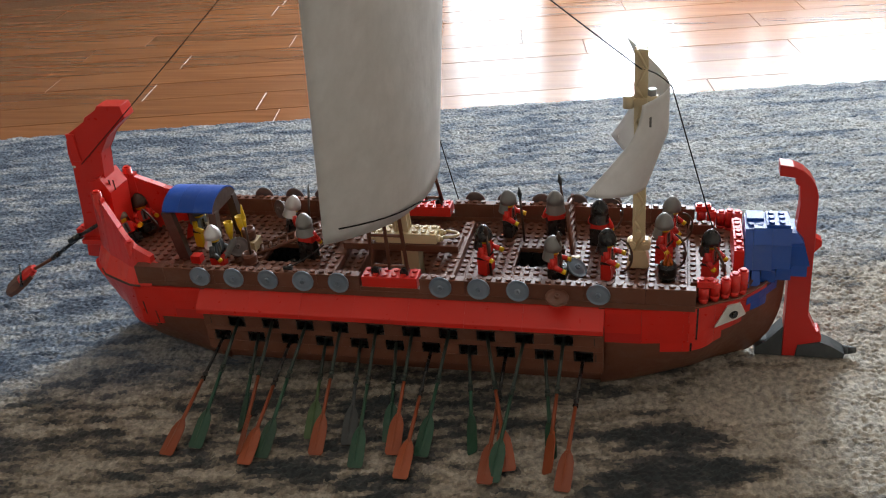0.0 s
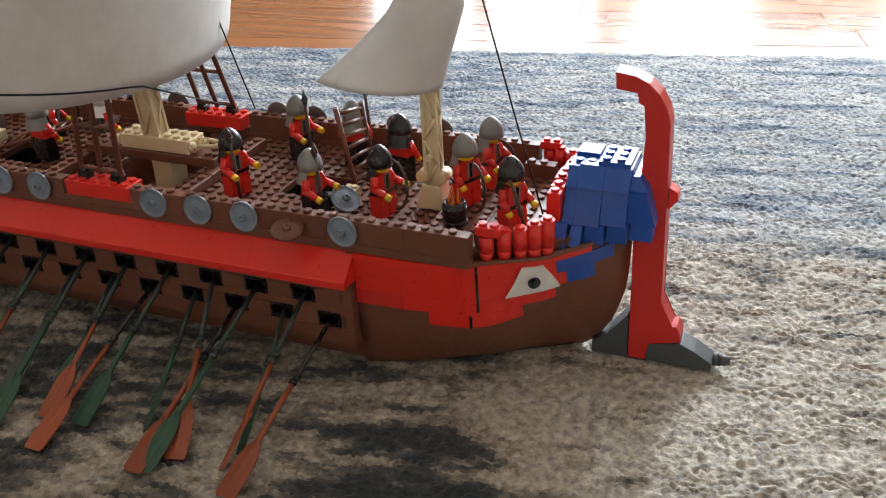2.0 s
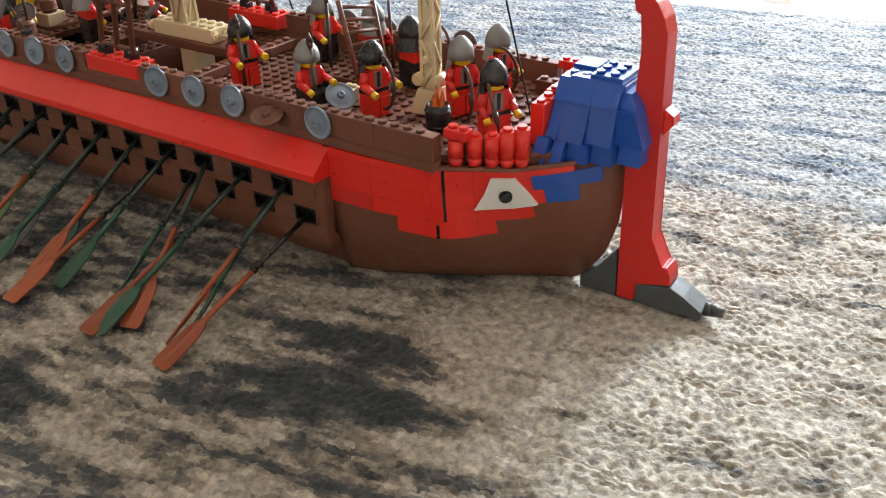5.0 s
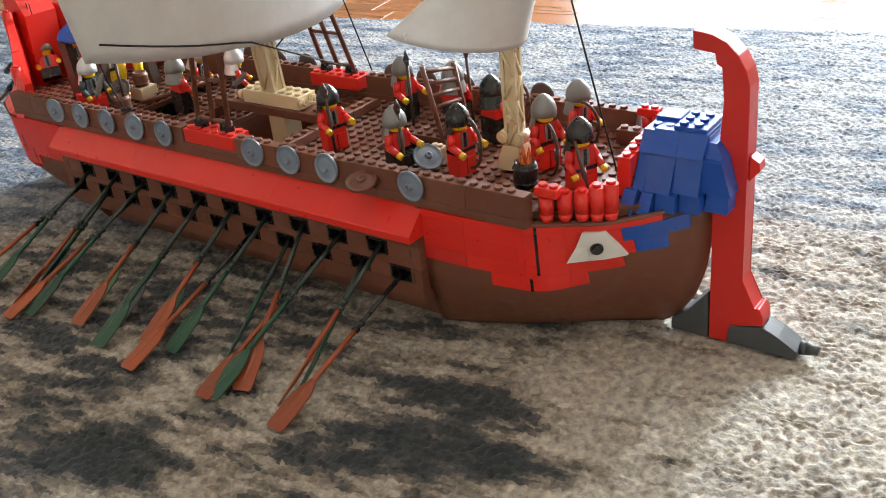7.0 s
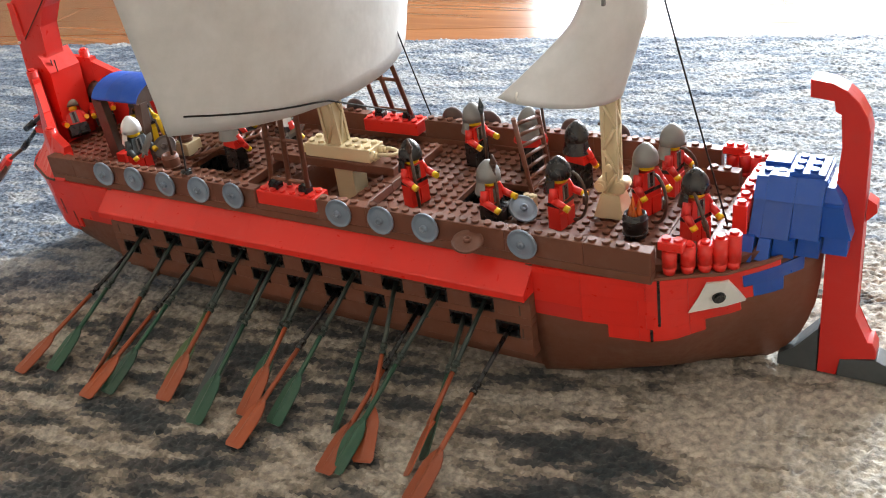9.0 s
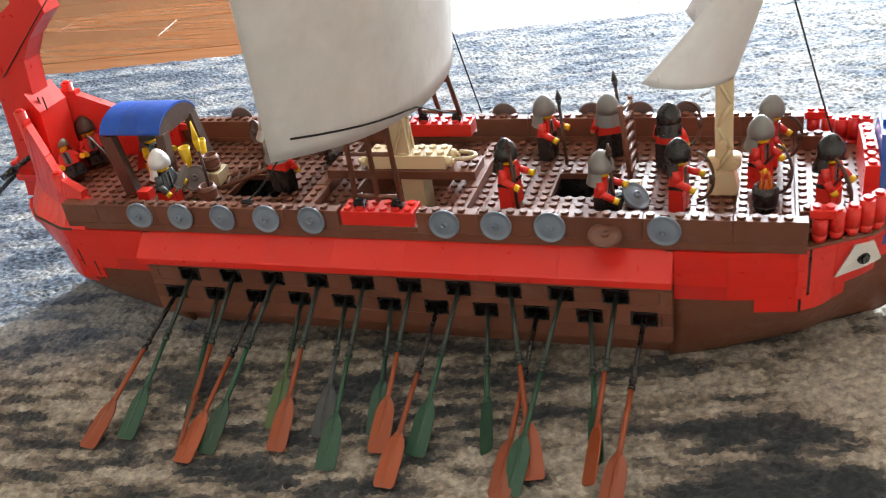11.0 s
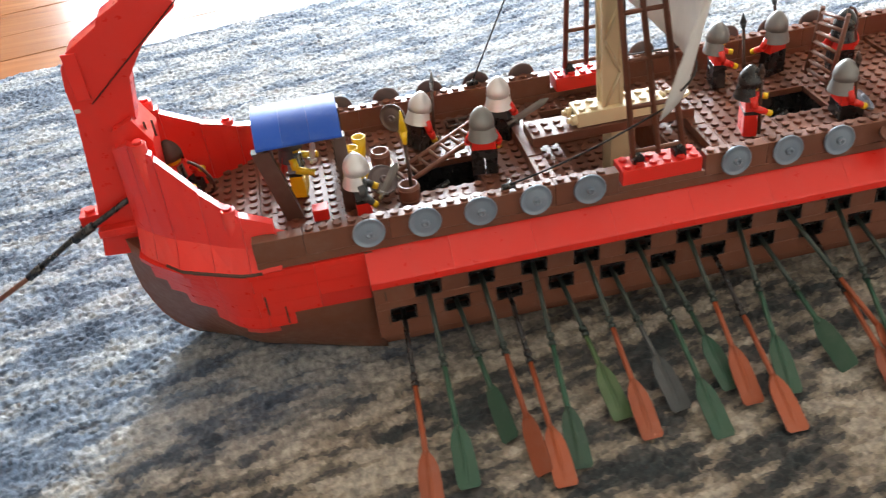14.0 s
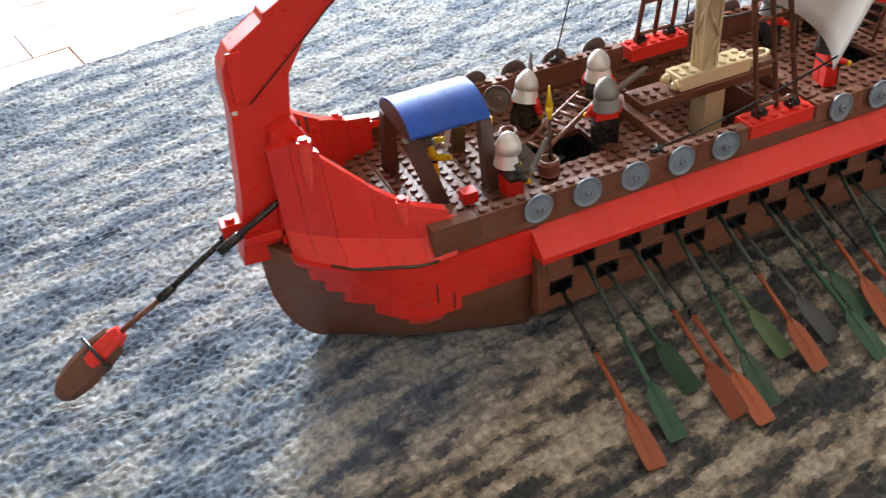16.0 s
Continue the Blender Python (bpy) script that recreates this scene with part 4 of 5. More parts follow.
at_ship(part("lever_end", rbox(0.2050, 0.2085, 0.0470, 0.0640, 0.2235, 0.2315), STEEL, fore))


# ---- sails ----
def sheet(name, place, nu, nv, label, thick=0.0005):
    bm = bmesh.new()
    front = [[bm.verts.new(place(i / nu, j / nv)) for j in range(nv + 1)] for i in range(nu + 1)]
    for i in range(nu):
        for j in range(nv):
            bm.faces.new((front[i][j], front[i + 1][j], front[i + 1][j + 1], front[i][j + 1])).smooth = True
    bmesh.ops.recalc_face_normals(bm, faces=list(bm.faces))
    bmesh.ops.solidify(bm, geom=list(bm.faces), thickness=thick)
    return sp(name, bm, PAPER, label)


def main_sail(u, v):
    s = 2 * u - 1
    bottom = 0.176 - 0.020 * (1 - s * s) + 0.010 * max(0.0, s - 0.9) / 0.1 - 0.008 * max(0.0, -s - 0.4) / 0.6
    z = bottom + (0.46 - bottom) * v
    w = 0.126 + 0.26 * (z - 0.17)
    if s < 0:
        w += 0.0025 * min(1.0, -3 * s)
    if s > 0.93 and v < 0.08:
        w *= 1 - 0.03 * (1 - v / 0.08)
    x = -0.027 + 0.17 * (z - 0.17) + (0.0530 - 0.10 * (z - 0.17)) * (1 - abs(s) ** 2.6)
    return (x, CY + s * w, z)


def fore_sail(u, v):
    """A crescent of paper: long near horn below, a raised horn above on the far side."""
    s = 2 * u - 1
    w = 0.0330 + 0.031 * (1 - v) ** 1.8 if s < 0 else 0.0310 + 0.022 * (1 - v) ** 2 + 0.016 * v ** 3
    dy = s * w
    bottom = 0.1840 - 0.0200 * (1 - s * s) ** 0.8
    top = 0.247 + 0.004 * s if s < 0 else 0.247 + 0.024 * s ** 1.5
    belly = 0.206 + 0.0150 * min(1.0, 1.8 * v)
    x = belly - (belly - 0.1615) * (abs(dy) / 0.064) ** 1.7
    return (x, 0.0745 + dy, bottom + (top - bottom) * v)


msail = sheet("main_sail", main_sail, 40, 30, "large bellied sail of white paper")
fsail = sheet("fore_sail", fore_sail, 32, 24, "small crescent sail of white paper")
for s in (0.035, 0.965):
    bm = bmesh.new()
    c = Vector(fore_sail(s, 0.045))
    lathe(bm, [(0.0008, 0), (0.0026, 0.0002), (0.0026, 0.0006), (0.0008, 0.0006)], (0, 0, 0), 12)
    bmesh.ops.transform(bm, matrix=Matrix.Translation(c) @ Matrix.Rotation(radians(90), 4, "Y"), verts=list(bm.verts))
    at_ship(part("eyelet", bm, WHITE, fsail))

# ---- canopy at the stern ----
canopy = sp("canopy", rbox(-0.2235, -0.1775, CY - 0.022, CY - 0.018, 0.1345, 0.1375), DARKBROWN, "blue barrel-roofed deck canopy on brown posts")
bm = bmesh.new()
n = 12
arc = []
for i in range(n + 1):
    a = math.pi * (0.10 + 0.80 * i / n)
    arc.append((CY - 0.0245 * math.cos(a) / math.cos(0.1 * math.pi), 0.1325 + 0.0165 * math.sin(a)))
ROOF = plastic("blue_roof_plastic", (0.010, 0.075, 0.40), 0.42, gloss=0.35)
bm.free()
roof = None
for x0, x1 in ((-0.2255, -0.2096), (-0.2095, -0.1936), (-0.1935, -0.1755)):
    bm = bmesh.new()
    ra = [[bm.verts.new((x, y, z + o)) for y, z in arc] for x in (x0, x1) for o in (0, -0.0015)]
    for i in range(n):
        bm.faces.new((ra[0][i], ra[0][i + 1], ra[2][i + 1], ra[2][i])).smooth = True
        bm.faces.new((ra[1][i], ra[1][i + 1], ra[3][i + 1], ra[3][i])).smooth = True
        bm.faces.new((ra[0][i], ra[0][i + 1], ra[1][i + 1], ra[1][i]))
        bm.faces.new((ra[2][i], ra[2][i + 1], ra[3][i + 1], ra[3][i]))
    for i in (0, n):
        bm.faces.new((ra[0][i], ra[1][i], ra[3][i], ra[2][i]))
    for e in bm.edges:
        if len(e.link_faces) == 2 and e.link_faces[0].smooth != e.link_faces[1].smooth:
            e.smooth = False
    if roof is None:
        roof = at_ship(part("roof", bm, ROOF, canopy, "curved glossy blue roof"))
    else:
        at_ship(part("curved_brick", bm, ROOF, roof))
for x in (-0.2235, -0.1775):
    bm = bmesh.new()
    va = [bm.verts.new((x - 0.002, y, z - 0.0018)) for y, z in arc] + [bm.verts.new((x - 0.002, CY + 0.021, 0.1330)), bm.verts.new((x - 0.002, CY - 0.021, 0.1330))]
    vb = [bm.verts.new(v.co + Vector((0.004, 0, 0))) for v in va]
    bm.faces.new(va), bm.faces.new(vb[::-1])
    for i in range(len(va)):
        j = (i + 1) % len(va)
        bm.faces.new((va[i], vb[i], vb[j], va[j]))
    at_ship(part("gable", bm, DARKBROWN, canopy))
    for s in (-1, 1):
        if x < -0.2 and s < 0:
            continue
        bm = bmesh.new()
        vs = box(bm, -0.0035, 0.0035, -0.0035, 0.0035, 0, 1)
        for v in vs:
            up = v.co.z
            v.co = Vector((x, CY + s * (0.0255 - 0.007 * up), DECK + 0.001 + up * 0.0455)) + Vector((v.co.x, v.co.y, 0)) * (1 if up > 0.5 else 1.25)
        at_ship(part("canopy_post", bm, DARKBROWN, canopy))

bm = bmesh.new()
for v in box(bm, -0.0052, 0.0052, -0.0035, 0.0035, 0, 1):
    up = v.co.z
    v.co = Vector((-0.2235 + 0.012 * (1 - up) + v.co.x, CY - 0.0255 + 0.006 * up + v.co.y * 0.9, DECK + 0.001 + up * 0.0445))
at_ship(part("canopy_post", bm, DARKBROWN, canopy))

# steering oar at the stern
st = thing("steering_oar", pose(0, 0, 0), "dark steering oar with a red-brown blade held at the stern", "oar")
A0, A1 = Vector((-0.297, 0.0655, 0.1190)), Vector((-0.3420, 0.0650, 0.0950))
B0, B1, B2, B3 = Vector((-0.3310, 0.0756, 0.0990)), Vector((-0.3811, 0.0800, 0.0657)), Vector((-0.4085, 0.0800, 0.0512)), Vector((-0.4525, 0.0815, 0.0200))
bm = bmesh.new()
tube(bm, A0, A1, 0.0019, n=8)
tube(bm, A0.lerp(A1, 0.70), A1, 0.0029, n=8)
part("tiller", bm, BLACK, st)
bm = bmesh.new()
tube(bm, B0, B1, 0.0019, n=8)
tube(bm, B0.lerp(B1, 0.80), B1, 0.0028, n=8)
tube(bm, B0, B0.lerp(B1, 0.14), 0.0028, n=8)
part("shaft", bm, BLACK, st)
bm = bmesh.new()
tube(bm, B1, B2, 0.0017, n=8)
part("neck", bm, BROWN, st)
d = (B3 - B2).normalized()
up = (Vector((0, -0.62, 0.78)) - d * d.dot(Vector((0, -0.62, 0.78)))).normalized()
w = d.cross(up).normalized()


def blade_piece(profile, lift):
    """A thick rounded slice of the blade, along its axis."""
    bm = bmesh.new()
    rows = []
    for f, hw, th in profile:
        c = B2.lerp(B3, f)
        rows.append([bm.verts.new(c + w * (a * hw) + up * (b * th + lift)) for a, b in ((-1, -0.2), (-0.7, 0.7), (0, 1), (0.7, 0.7), (1, -0.2), (0.6, -0.9), (-0.6, -0.9))])
    for p, q in zip(rows, rows[1:]):
        for k in range(7):
            bm.faces.new((p[k], q[k], q[(k + 1) % 7], p[(k + 1) % 7]))
    bm.faces.new(rows[0]), bm.faces.new(rows[-1][::-1])
    return bm


blade = part("blade", blade_piece(((0.08, 0.0085, 0.0030), (0.30, 0.0105, 0.0034), (0.65, 0.0108, 0.0034), (0.90, 0.0085, 0.0030), (1.0, 0.0045, 0.0020)), 0.0),
             plastic("dark_russet_plastic", (0.105, 0.036, 0.018), 0.36), st, "dark red-brown rounded blade")
part("collar", blade_piece(((-0.04, 0.0045, 0.0032), (0.05, 0.0062, 0.0040), (0.28, 0.0072, 0.0042), (0.46, 0.0055, 0.0040)), 0.0009), RED, st, "red sleeve on the blade")
bm = bmesh.new()
c = B2.lerp(B3, 0.30) + up * 0.0056
tube(bm, c - w * 0.0125, c + w * 0.0125, 0.0012, n=6)
tube(bm, c - w * 0.0125, c - w * 0.0090, 0.0019, n=8)
part("pin", bm, BLACK, st)

# ---- oars ----
def oar(hx, hz, tx, ty, blade, upper):
    tip, root = Vector((tx, ty, 0.0026)), Vector((hx, 0.004, hz))
    o = thing("oar", Matrix.Translation(root), "long oar with a flat %s blade resting on the rug" % blade[1], "oar", "oars along the hull")
    d = tip - root
    ln = d.length
    d.normalize()
    bm = bmesh.new()
    cut = 0.42 if upper == SHAFT else 0.40
    tube(bm, (0, 0, 0), d * (ln * cut), 0.0015, n=8)
    part("shaft", bm, upper, o)
    bm = bmesh.new()
    for f in (cut - 0.04, cut):
        tube(bm, d * (ln * f - 0.0012), d * (ln * f + 0.0012), 0.0023, n=10)
    part("collar", bm, upper, o)
    bm = bmesh.new()
    tube(bm, d * (ln * cut), d * (ln - 0.031), 0.0015, 0.0017, n=8)
    part("lower_shaft", bm, blade[0], o)
    bm = bmesh.new()
    side = d.cross(Vector((0, 0, 1))).normalized()
    if blade[2]:
        side = (Vector((0, 0, 0.7)) - side * 0.55).normalized()
        side = (side - d * side.dot(d)).normalized()
    nrm = side.cross(d).normalized()
    rows = []
    for f, hw, th in ((-0.0345, 0.0017, 0.0016), (-0.0300, 0.0042, 0.0012), (-0.0250, 0.0057, 0.0010), (-0.016, 0.0062, 0.0010), (-0.002, 0.0062, 0.0009), (0.0, 0.0050, 0.0006)):
        c = d * (ln + f)
        rows.append([bm.verts.new(c + side * (s * hw) + nrm * (q * th)) for s, q in ((-1, 0.4), (-0.25, 1.0), (0, 1.9 if f < -0.012 else 1.0), (0.25, 1.0), (1, 0.4), (1, -0.4), (-1, -0.4))])
    for p, q in zip(rows, rows[1:]):
        for k in range(7):
            bm.faces.new((p[k], q[k], q[(k + 1) % 7], p[(k + 1) % 7]))
    bm.faces.new(rows[0]), bm.faces.new(rows[-1][::-1])
    part("blade", bm, blade[0], o)


OR, GR, OL, DK = (COPPER, "burnt orange", False), (GREEN, "green", False), (OLIVE, "olive green", False), (DARKGREY, "charcoal grey", False)
GE, OE = (GREEN, "green", True), (COPPER, "burnt orange", True)
UPPER = ((-0.147, -0.104, GR), (-0.107, -0.106, OE), (-0.087, -0.108, GR), (-0.044, -0.099, OR), (-0.0075, -0.109, GR), (0.018, -0.091, OR), (0.041, -0.090, GR),
         (0.112, -0.097, OR), (0.101, -0.110, GR), (0.141, -0.096, OE))
LOWER = ((-0.168, -0.115, OR), (-0.118, -0.078, GE), (-0.098, -0.117, OR), (-0.054, -0.081, OL), (-0.021, -0.084, DK), (0.012, -0.077, GR), (0.031, -0.116, OR),
         (0.081, -0.081, GE), (0.096, -0.113, OR), (0.143, -0.081, GE), (0.154, -0.113, OR))
for x, (tx, ty, b) in zip(UP, UPPER):
    oar(x, 0.0570, tx, ty, b, SHAFT)
for x, (tx, ty, b) in zip(LOW, LOWER):
    oar(x, 0.0420, tx, ty, b, BLACK if b is OR else SHAFT)

# ---- shields ----
def build_shield(material, label):
    o = thing("round_shield", pose(0, 0, 0), label, "shield", "shields along the rail")
    bm = bmesh.new()
    lathe(bm, [(0, 0.0), (0.0080, 0.0), (0.0093, 0.0006), (0.0095, 0.0014), (0.0092, 0.0022), (0.0086, 0.0021), (0.0082, 0.0012), (0.0060, 0.0018), (0.0030, 0.0022), (0.0, 0.0022)], n=28)
    part("disc", bm, material, o)
    bm = bmesh.new()
    lathe(bm, [(0.0024, 0.0020), (0.0024, 0.0038), (0.0017, 0.0042), (0.0012, 0.0042), (0.0011, 0.0030), (0, 0.0030)], n=14)
    part("boss", bm, material, o)
    part("clip", rbox(-0.003, 0.003, 0.0, 0.0065, -0.0045, 0.0), DARKBROWN, o)
    return o


shield = build_shield(BLUEGREY, "round blue-grey shield hanging on the brown rail")
NEAR = (-0.172, -0.140, -0.108, -0.076, -0.044, 0.044, 0.076, 0.108, 0.140, 0.172)
first = True
for x in NEAR:
    tilt = rnd.uniform(-4, 4)
    m = pose(x, 0.0054, 0.1003, 90 + rnd.uniform(-5, 2), 0, tilt) @ pose(0, 0, 0, 0, 0, rnd.uniform(-25, 25))
    if x == 0.140:
        build_shield(BROWN, "round brown shield tipped up against the rail").matrix_world = pose(x, -0.0015, 0.0985, 14, 6, 0)
        continue
    if first:
        shield.matrix_world, first = m, False
    else:
        copy_thing(shield, m)
far_shield = build_shield(UMBER, "round brown-grey shield hanging outside the far rail")
for k, x in enumerate(NEAR):
    m = (pose(x + rnd.uniform(-0.001, 0.001), 0.1525, 0.1045, -90 + rnd.uniform(-2, 6), 0, rnd.uniform(-4, 4)))
    if k:
        copy_thing(far_shield, m)
    else:
        far_shield.matrix_world = m


# ---- crew figures (plain toy shapes) ----
def figure(name, x, y, z, turn, helmet, torso=RED, legs=BLACK, arm=30, seat=False, label="", lean=0, sleeves=None, cape=None):
    bm = bmesh.new()
    mats = [torso, legs, YELLOW, helmet, BLACK, STEEL, sleeves or torso, cape or torso]
    zl = 0.0152
    if seat:
        zl = 0.008
        for s in (-1, 1):
            box(bm, -0.004, 0.011, s * 0.0041 - 0.0037, s * 0.0041 + 0.0037, 0, 0.0075, 1)
    else:
        for s in (-1, 1):
            box(bm, -0.004, 0.0045, s * 0.0041 - 0.0037, s * 0.0041 + 0.0037, 0, 0.0112, 1)
    box(bm, -0.0039, 0.0039, -0.0079, 0.0079, zl - 0.0042, zl, 1)
    vs = box(bm, -0.0039, 0.0039, -0.0078, 0.0078, zl, zl + 0.013, 0)
    for v in vs:
        if v.co.z > zl + 0.01:
            v.co.y *= 0.74
            v.co.x *= 0.92
    # printed mail shirt, lacing and belt
    vs = box(bm, 0.0030, 0.0042, -0.0028, 0.0028, zl + 0.0028, zl + 0.0122, 5)
    for v in vs:
        if v.co.z > zl + 0.01:
            v.co.x -= 0.0002
    box(bm, 0.0034, 0.0044, -0.0010, 0.0010, zl + 0.0030, zl + 0.0120, 4)
    box(bm, -0.0041, 0.0043, -0.0080, 0.0080, zl - 0.0003, zl + 0.0018, 4)
    for s in (-1, 1):
        a = radians(arm + 12 * s)
        sh = Vector((0, s * 0.0066, zl + 0.0115))
        el = sh + Vector((0.0015, s * 0.0028, -0.0062))
        fist = el + Vector((0.0065 * math.sin(a) + 0.002, -s * 0.0006, -0.0055 * math.cos(a)))
        tube(bm, sh, el, 0.0026, 0.0024, 8, 6)
        tube(bm, el, fist, 0.0024, 0.0021, 8, 6)
        tube(bm, fist, fist + (fist - el).normalized() * 0.0032, 0.0021, 0.0021, 8, 2)
    if cape:
        edge = [(0.0070, zl + 0.0125), (0.0098, zl + 0.004), (0.0115, zl - 0.006)]
        lo = [[bm.verts.new((-0.0046 - 0.0022 * k - 0.0012 * math.cos(i * 1.6), w * (i / 3 - 1), z)) for i in range(7)] for k, (w, z) in enumerate(edge)]
        for p, q in zip(lo, lo[1:]):
            for i in range(6):
                f = bm.faces.new((p[i], p[i + 1], q[i + 1], q[i]))
                f.smooth, f.material_index = True, 7
    zh = zl + 0.013
    lathe(bm, [(0.003, zh), (0.0048, zh + 0.001), (0.0051, zh + 0.0025), (0.0051, zh + 0.0068), (0.0042, zh + 0.0084), (0, zh + 0.0086)], n=14, idx=2)
    lathe(bm, [(0.0066, zh + 0.0036), (0.0077, zh + 0.0040), (0.0076, zh + 0.0076), (0.0067, zh + 0.0108), (0.0046, zh + 0.0138), (0.0020, zh + 0.0161), (0, zh + 0.0167)], (-0.0004, 0, 0), 16, 3)
    # neck guard
    rows = []
    for q, (r, zz) in enumerate(((0.0069, zh + 0.0060), (0.0081, zh + 0.0010), (0.0094, zh - 0.0040))):
        rows.append([bm.verts.new((-0.0004 + r * math.cos(t), r * math.sin(t), zz)) for t in [radians(75 + 210 * i / 10) for i in range(11)]])
    for p, q in zip(rows, rows[1:]):
        for i in range(10):
            f = bm.faces.new((p[i], p[i + 1], q[i + 1], q[i]))
            f.smooth, f.material_index = True, 3
    ob = part(name, bm, mats)
    ob.matrix_world = pose(x, y, z, 0, -lean, turn)
    return tagged(ob, label or "plain toy figure in red with a pointed helmet", "figurine", "crew on the deck")


BRONZE = plastic("dull_bronze_plastic", (0.17, 0.15, 0.11), 0.32)
D1, D2 = DECK + 0.0016, DECK + P + 0.0016
figure("toy_figure", 0.0735, 0.0500, D1, -15, BLACK, legs=RED, arm=65, label="red toy figure with a black pointed helmet on deck")
figure("toy_figure", 0.1325, 0.0440, D1 + 0.0025, -5, STEEL, legs=BLACK, seat=True, arm=60, label="red toy figure with a grey pointed helmet by the hatch")
figure("toy_figure", 0.0835, 0.1170, D1, -10, STEEL, arm=60, label="red toy figure with a grey helmet holding a spear")
figure("toy_figure", 0.1250, 0.1180, D1, 110, STEEL, label="red toy figure with a grey helmet seen from behind")
figure("toy_figure", 0.1655, 0.1025, D1, 75, BLACK, label="red toy figure with a black helmet by the rail")
figure("toy_figure", 0.1760, 0.0500, D1, -10, BLACK, legs=RED, arm=65, label="red toy archer with a black helmet")
figure("toy_figure", 0.2265, 0.1045, D2, -5, STEEL, legs=RED, torso=REDDARK, label="red toy archer with a grey helmet on the foredeck")
figure("toy_figure", 0.2205, 0.0735, D2, -25, STEEL, legs=RED, torso=REDDARK, label="dark red toy figure with a grey helmet on the foredeck")
figure("toy_figure", 0.2570, 0.0480, D2, -25, BLACK, legs=RED, torso=REDDARK, label="toy archer with a black helmet at the bow rail")
figure("toy_figure", -0.0920, 0.0620, D1, 78, STEEL, label="red toy figure with a grey helmet beside the open hatch")
figure("toy_figure", -0.1275, 0.1060, D1 + 0.001, 30, SILVER, torso=BLACK, sleeves=RED, seat=True, lean=-14, label="toy figure with a rounded silver helmet")
figure("toy_figure", -0.0715, 0.1030, D1 - 0.0030, 50, SILVER, sleeves=RED, torso=DARKGREY, label="toy figure with a silver helmet by the ladder")
figure("toy_figure", -0.1712, 0.0395, D1 - 0.0025, 0, SILVER, torso=DARKGREY, legs=RED, label="toy figure with a silver helmet and dark tunic")
figure("toy_figure", -0.2060, 0.0800, D1, -10, DARKGREY, torso=BLUEGREY, legs=YELLOW, arm=75, sleeves=YELLOW, cape=REDDARK, label="toy figure with yellow sleeves and red cape under the canopy")
figure("toy_figure", -0.2770, 0.0700, D1 + 0.0030, -28, BRONZE, legs=BLACK, seat=True, arm=70, lean=26, label="red toy figure leaning at the stern")
figure("toy_figure", -0.2770, 0.0990, D1 + 0.0030, -35, DARKBROWN, legs=BLACK, seat=True, arm=75, lean=8, label="red toy archer with dark hair at the stern")


def spear(p, q, label, tip=STEEL, head=0.2, wide=0.0024):
    p, q = Vector(p), Vector(q)
    o = thing("spear", Matrix.Translation(p), label, "spear", "spears of the crew")
    d = q - p
    bm = bmesh.new()
    tube(bm, (0, 0, 0), d * (1.02 - head), 0.0011, n=7)
    part("shaft", bm, DARKBROWN, o)
    bm = bmesh.new()
    tube(bm, d * (1 - head), d * (1 - 0.6 * head), 0.0012, wide, n=6)
    tube(bm, d * (1 - 0.6 * head), d, wide, 0.0004, n=6)
    part("spearhead", bm, tip, o)


spear((0.0790, 0.0440, D1), (0.0765, 0.0445, D1 + 0.047), "dark toy spear held upright on deck", DARKBROWN)
spear((0.1400, 0.0400, D1), (0.1370, 0.0420, D1 + 0.045), "dark toy spear beside the hatch", DARKBROWN)
spear((0.0985, 0.1040, D1), (0.0950, 0.1080, D1 + 0.052), "dark toy spear held by a figure", DARKGREY)
spear((0.1345, 0.1250, D1), (0.1275, 0.1310, D1 + 0.055), "dark toy spear leaning to the rail", DARKGREY)
spear((-0.1411, 0.0450, DECK + 0.012), (-0.1411, 0.0457, 0.150), "brown toy spear with a long yellow head in a barrel", YELLOW, 0.44)
spear((-0.1140, 0.1200, D1), (-0.1100, 0.1250, 0.133), "thin grey toy spear by the far rail", STEEL, 0.3, 0.0014)


def bow(x, y, z, turn, lean, label):
    """A curved toy bow with its grip."""
    o = thing("toy_bow", pose(x, y, z, lean, 0, turn), label, "bow", "bows of the archers")
    bm = bmesh.new()
    pts = [(0.0105 * math.cos(a) - 0.005, 0, 0.0155 * math.sin(a)) for a in [radians(-85 + 170 * i / 10) for i in range(11)]]
    sweep(bm, pts, 0.0010)
    part("limb", bm, DARKBROWN, o)
    bm = bmesh.new()
    tube(bm, (0.0045, 0, -0.003), (0.0045, 0, 0.003), 0.0016, n=8)
    part("grip", bm, DARKBROWN, o)


bow(0.1905, 0.0440, D1 + 0.023, -15, 0, "brown toy bow held beside the fore mast")
bow(0.2380, 0.0960, D2 + 0.020, 10, 10, "brown toy bow on the foredeck")
bow(0.2640, 0.0380, D2 + 0.019, -60, 15, "brown toy bow at the bow rail")
bow(0.1790, 0.1150, D1 + 0.024, 20, 0, "brown toy bow by the far rail")
bow(-0.2630, 0.0900, D1 + 0.016, -30, 20, "brown toy bow at the stern")
bow(0.2330, 0.0600, D2 + 0.016, -30, 0, "brown toy bow before the mast")


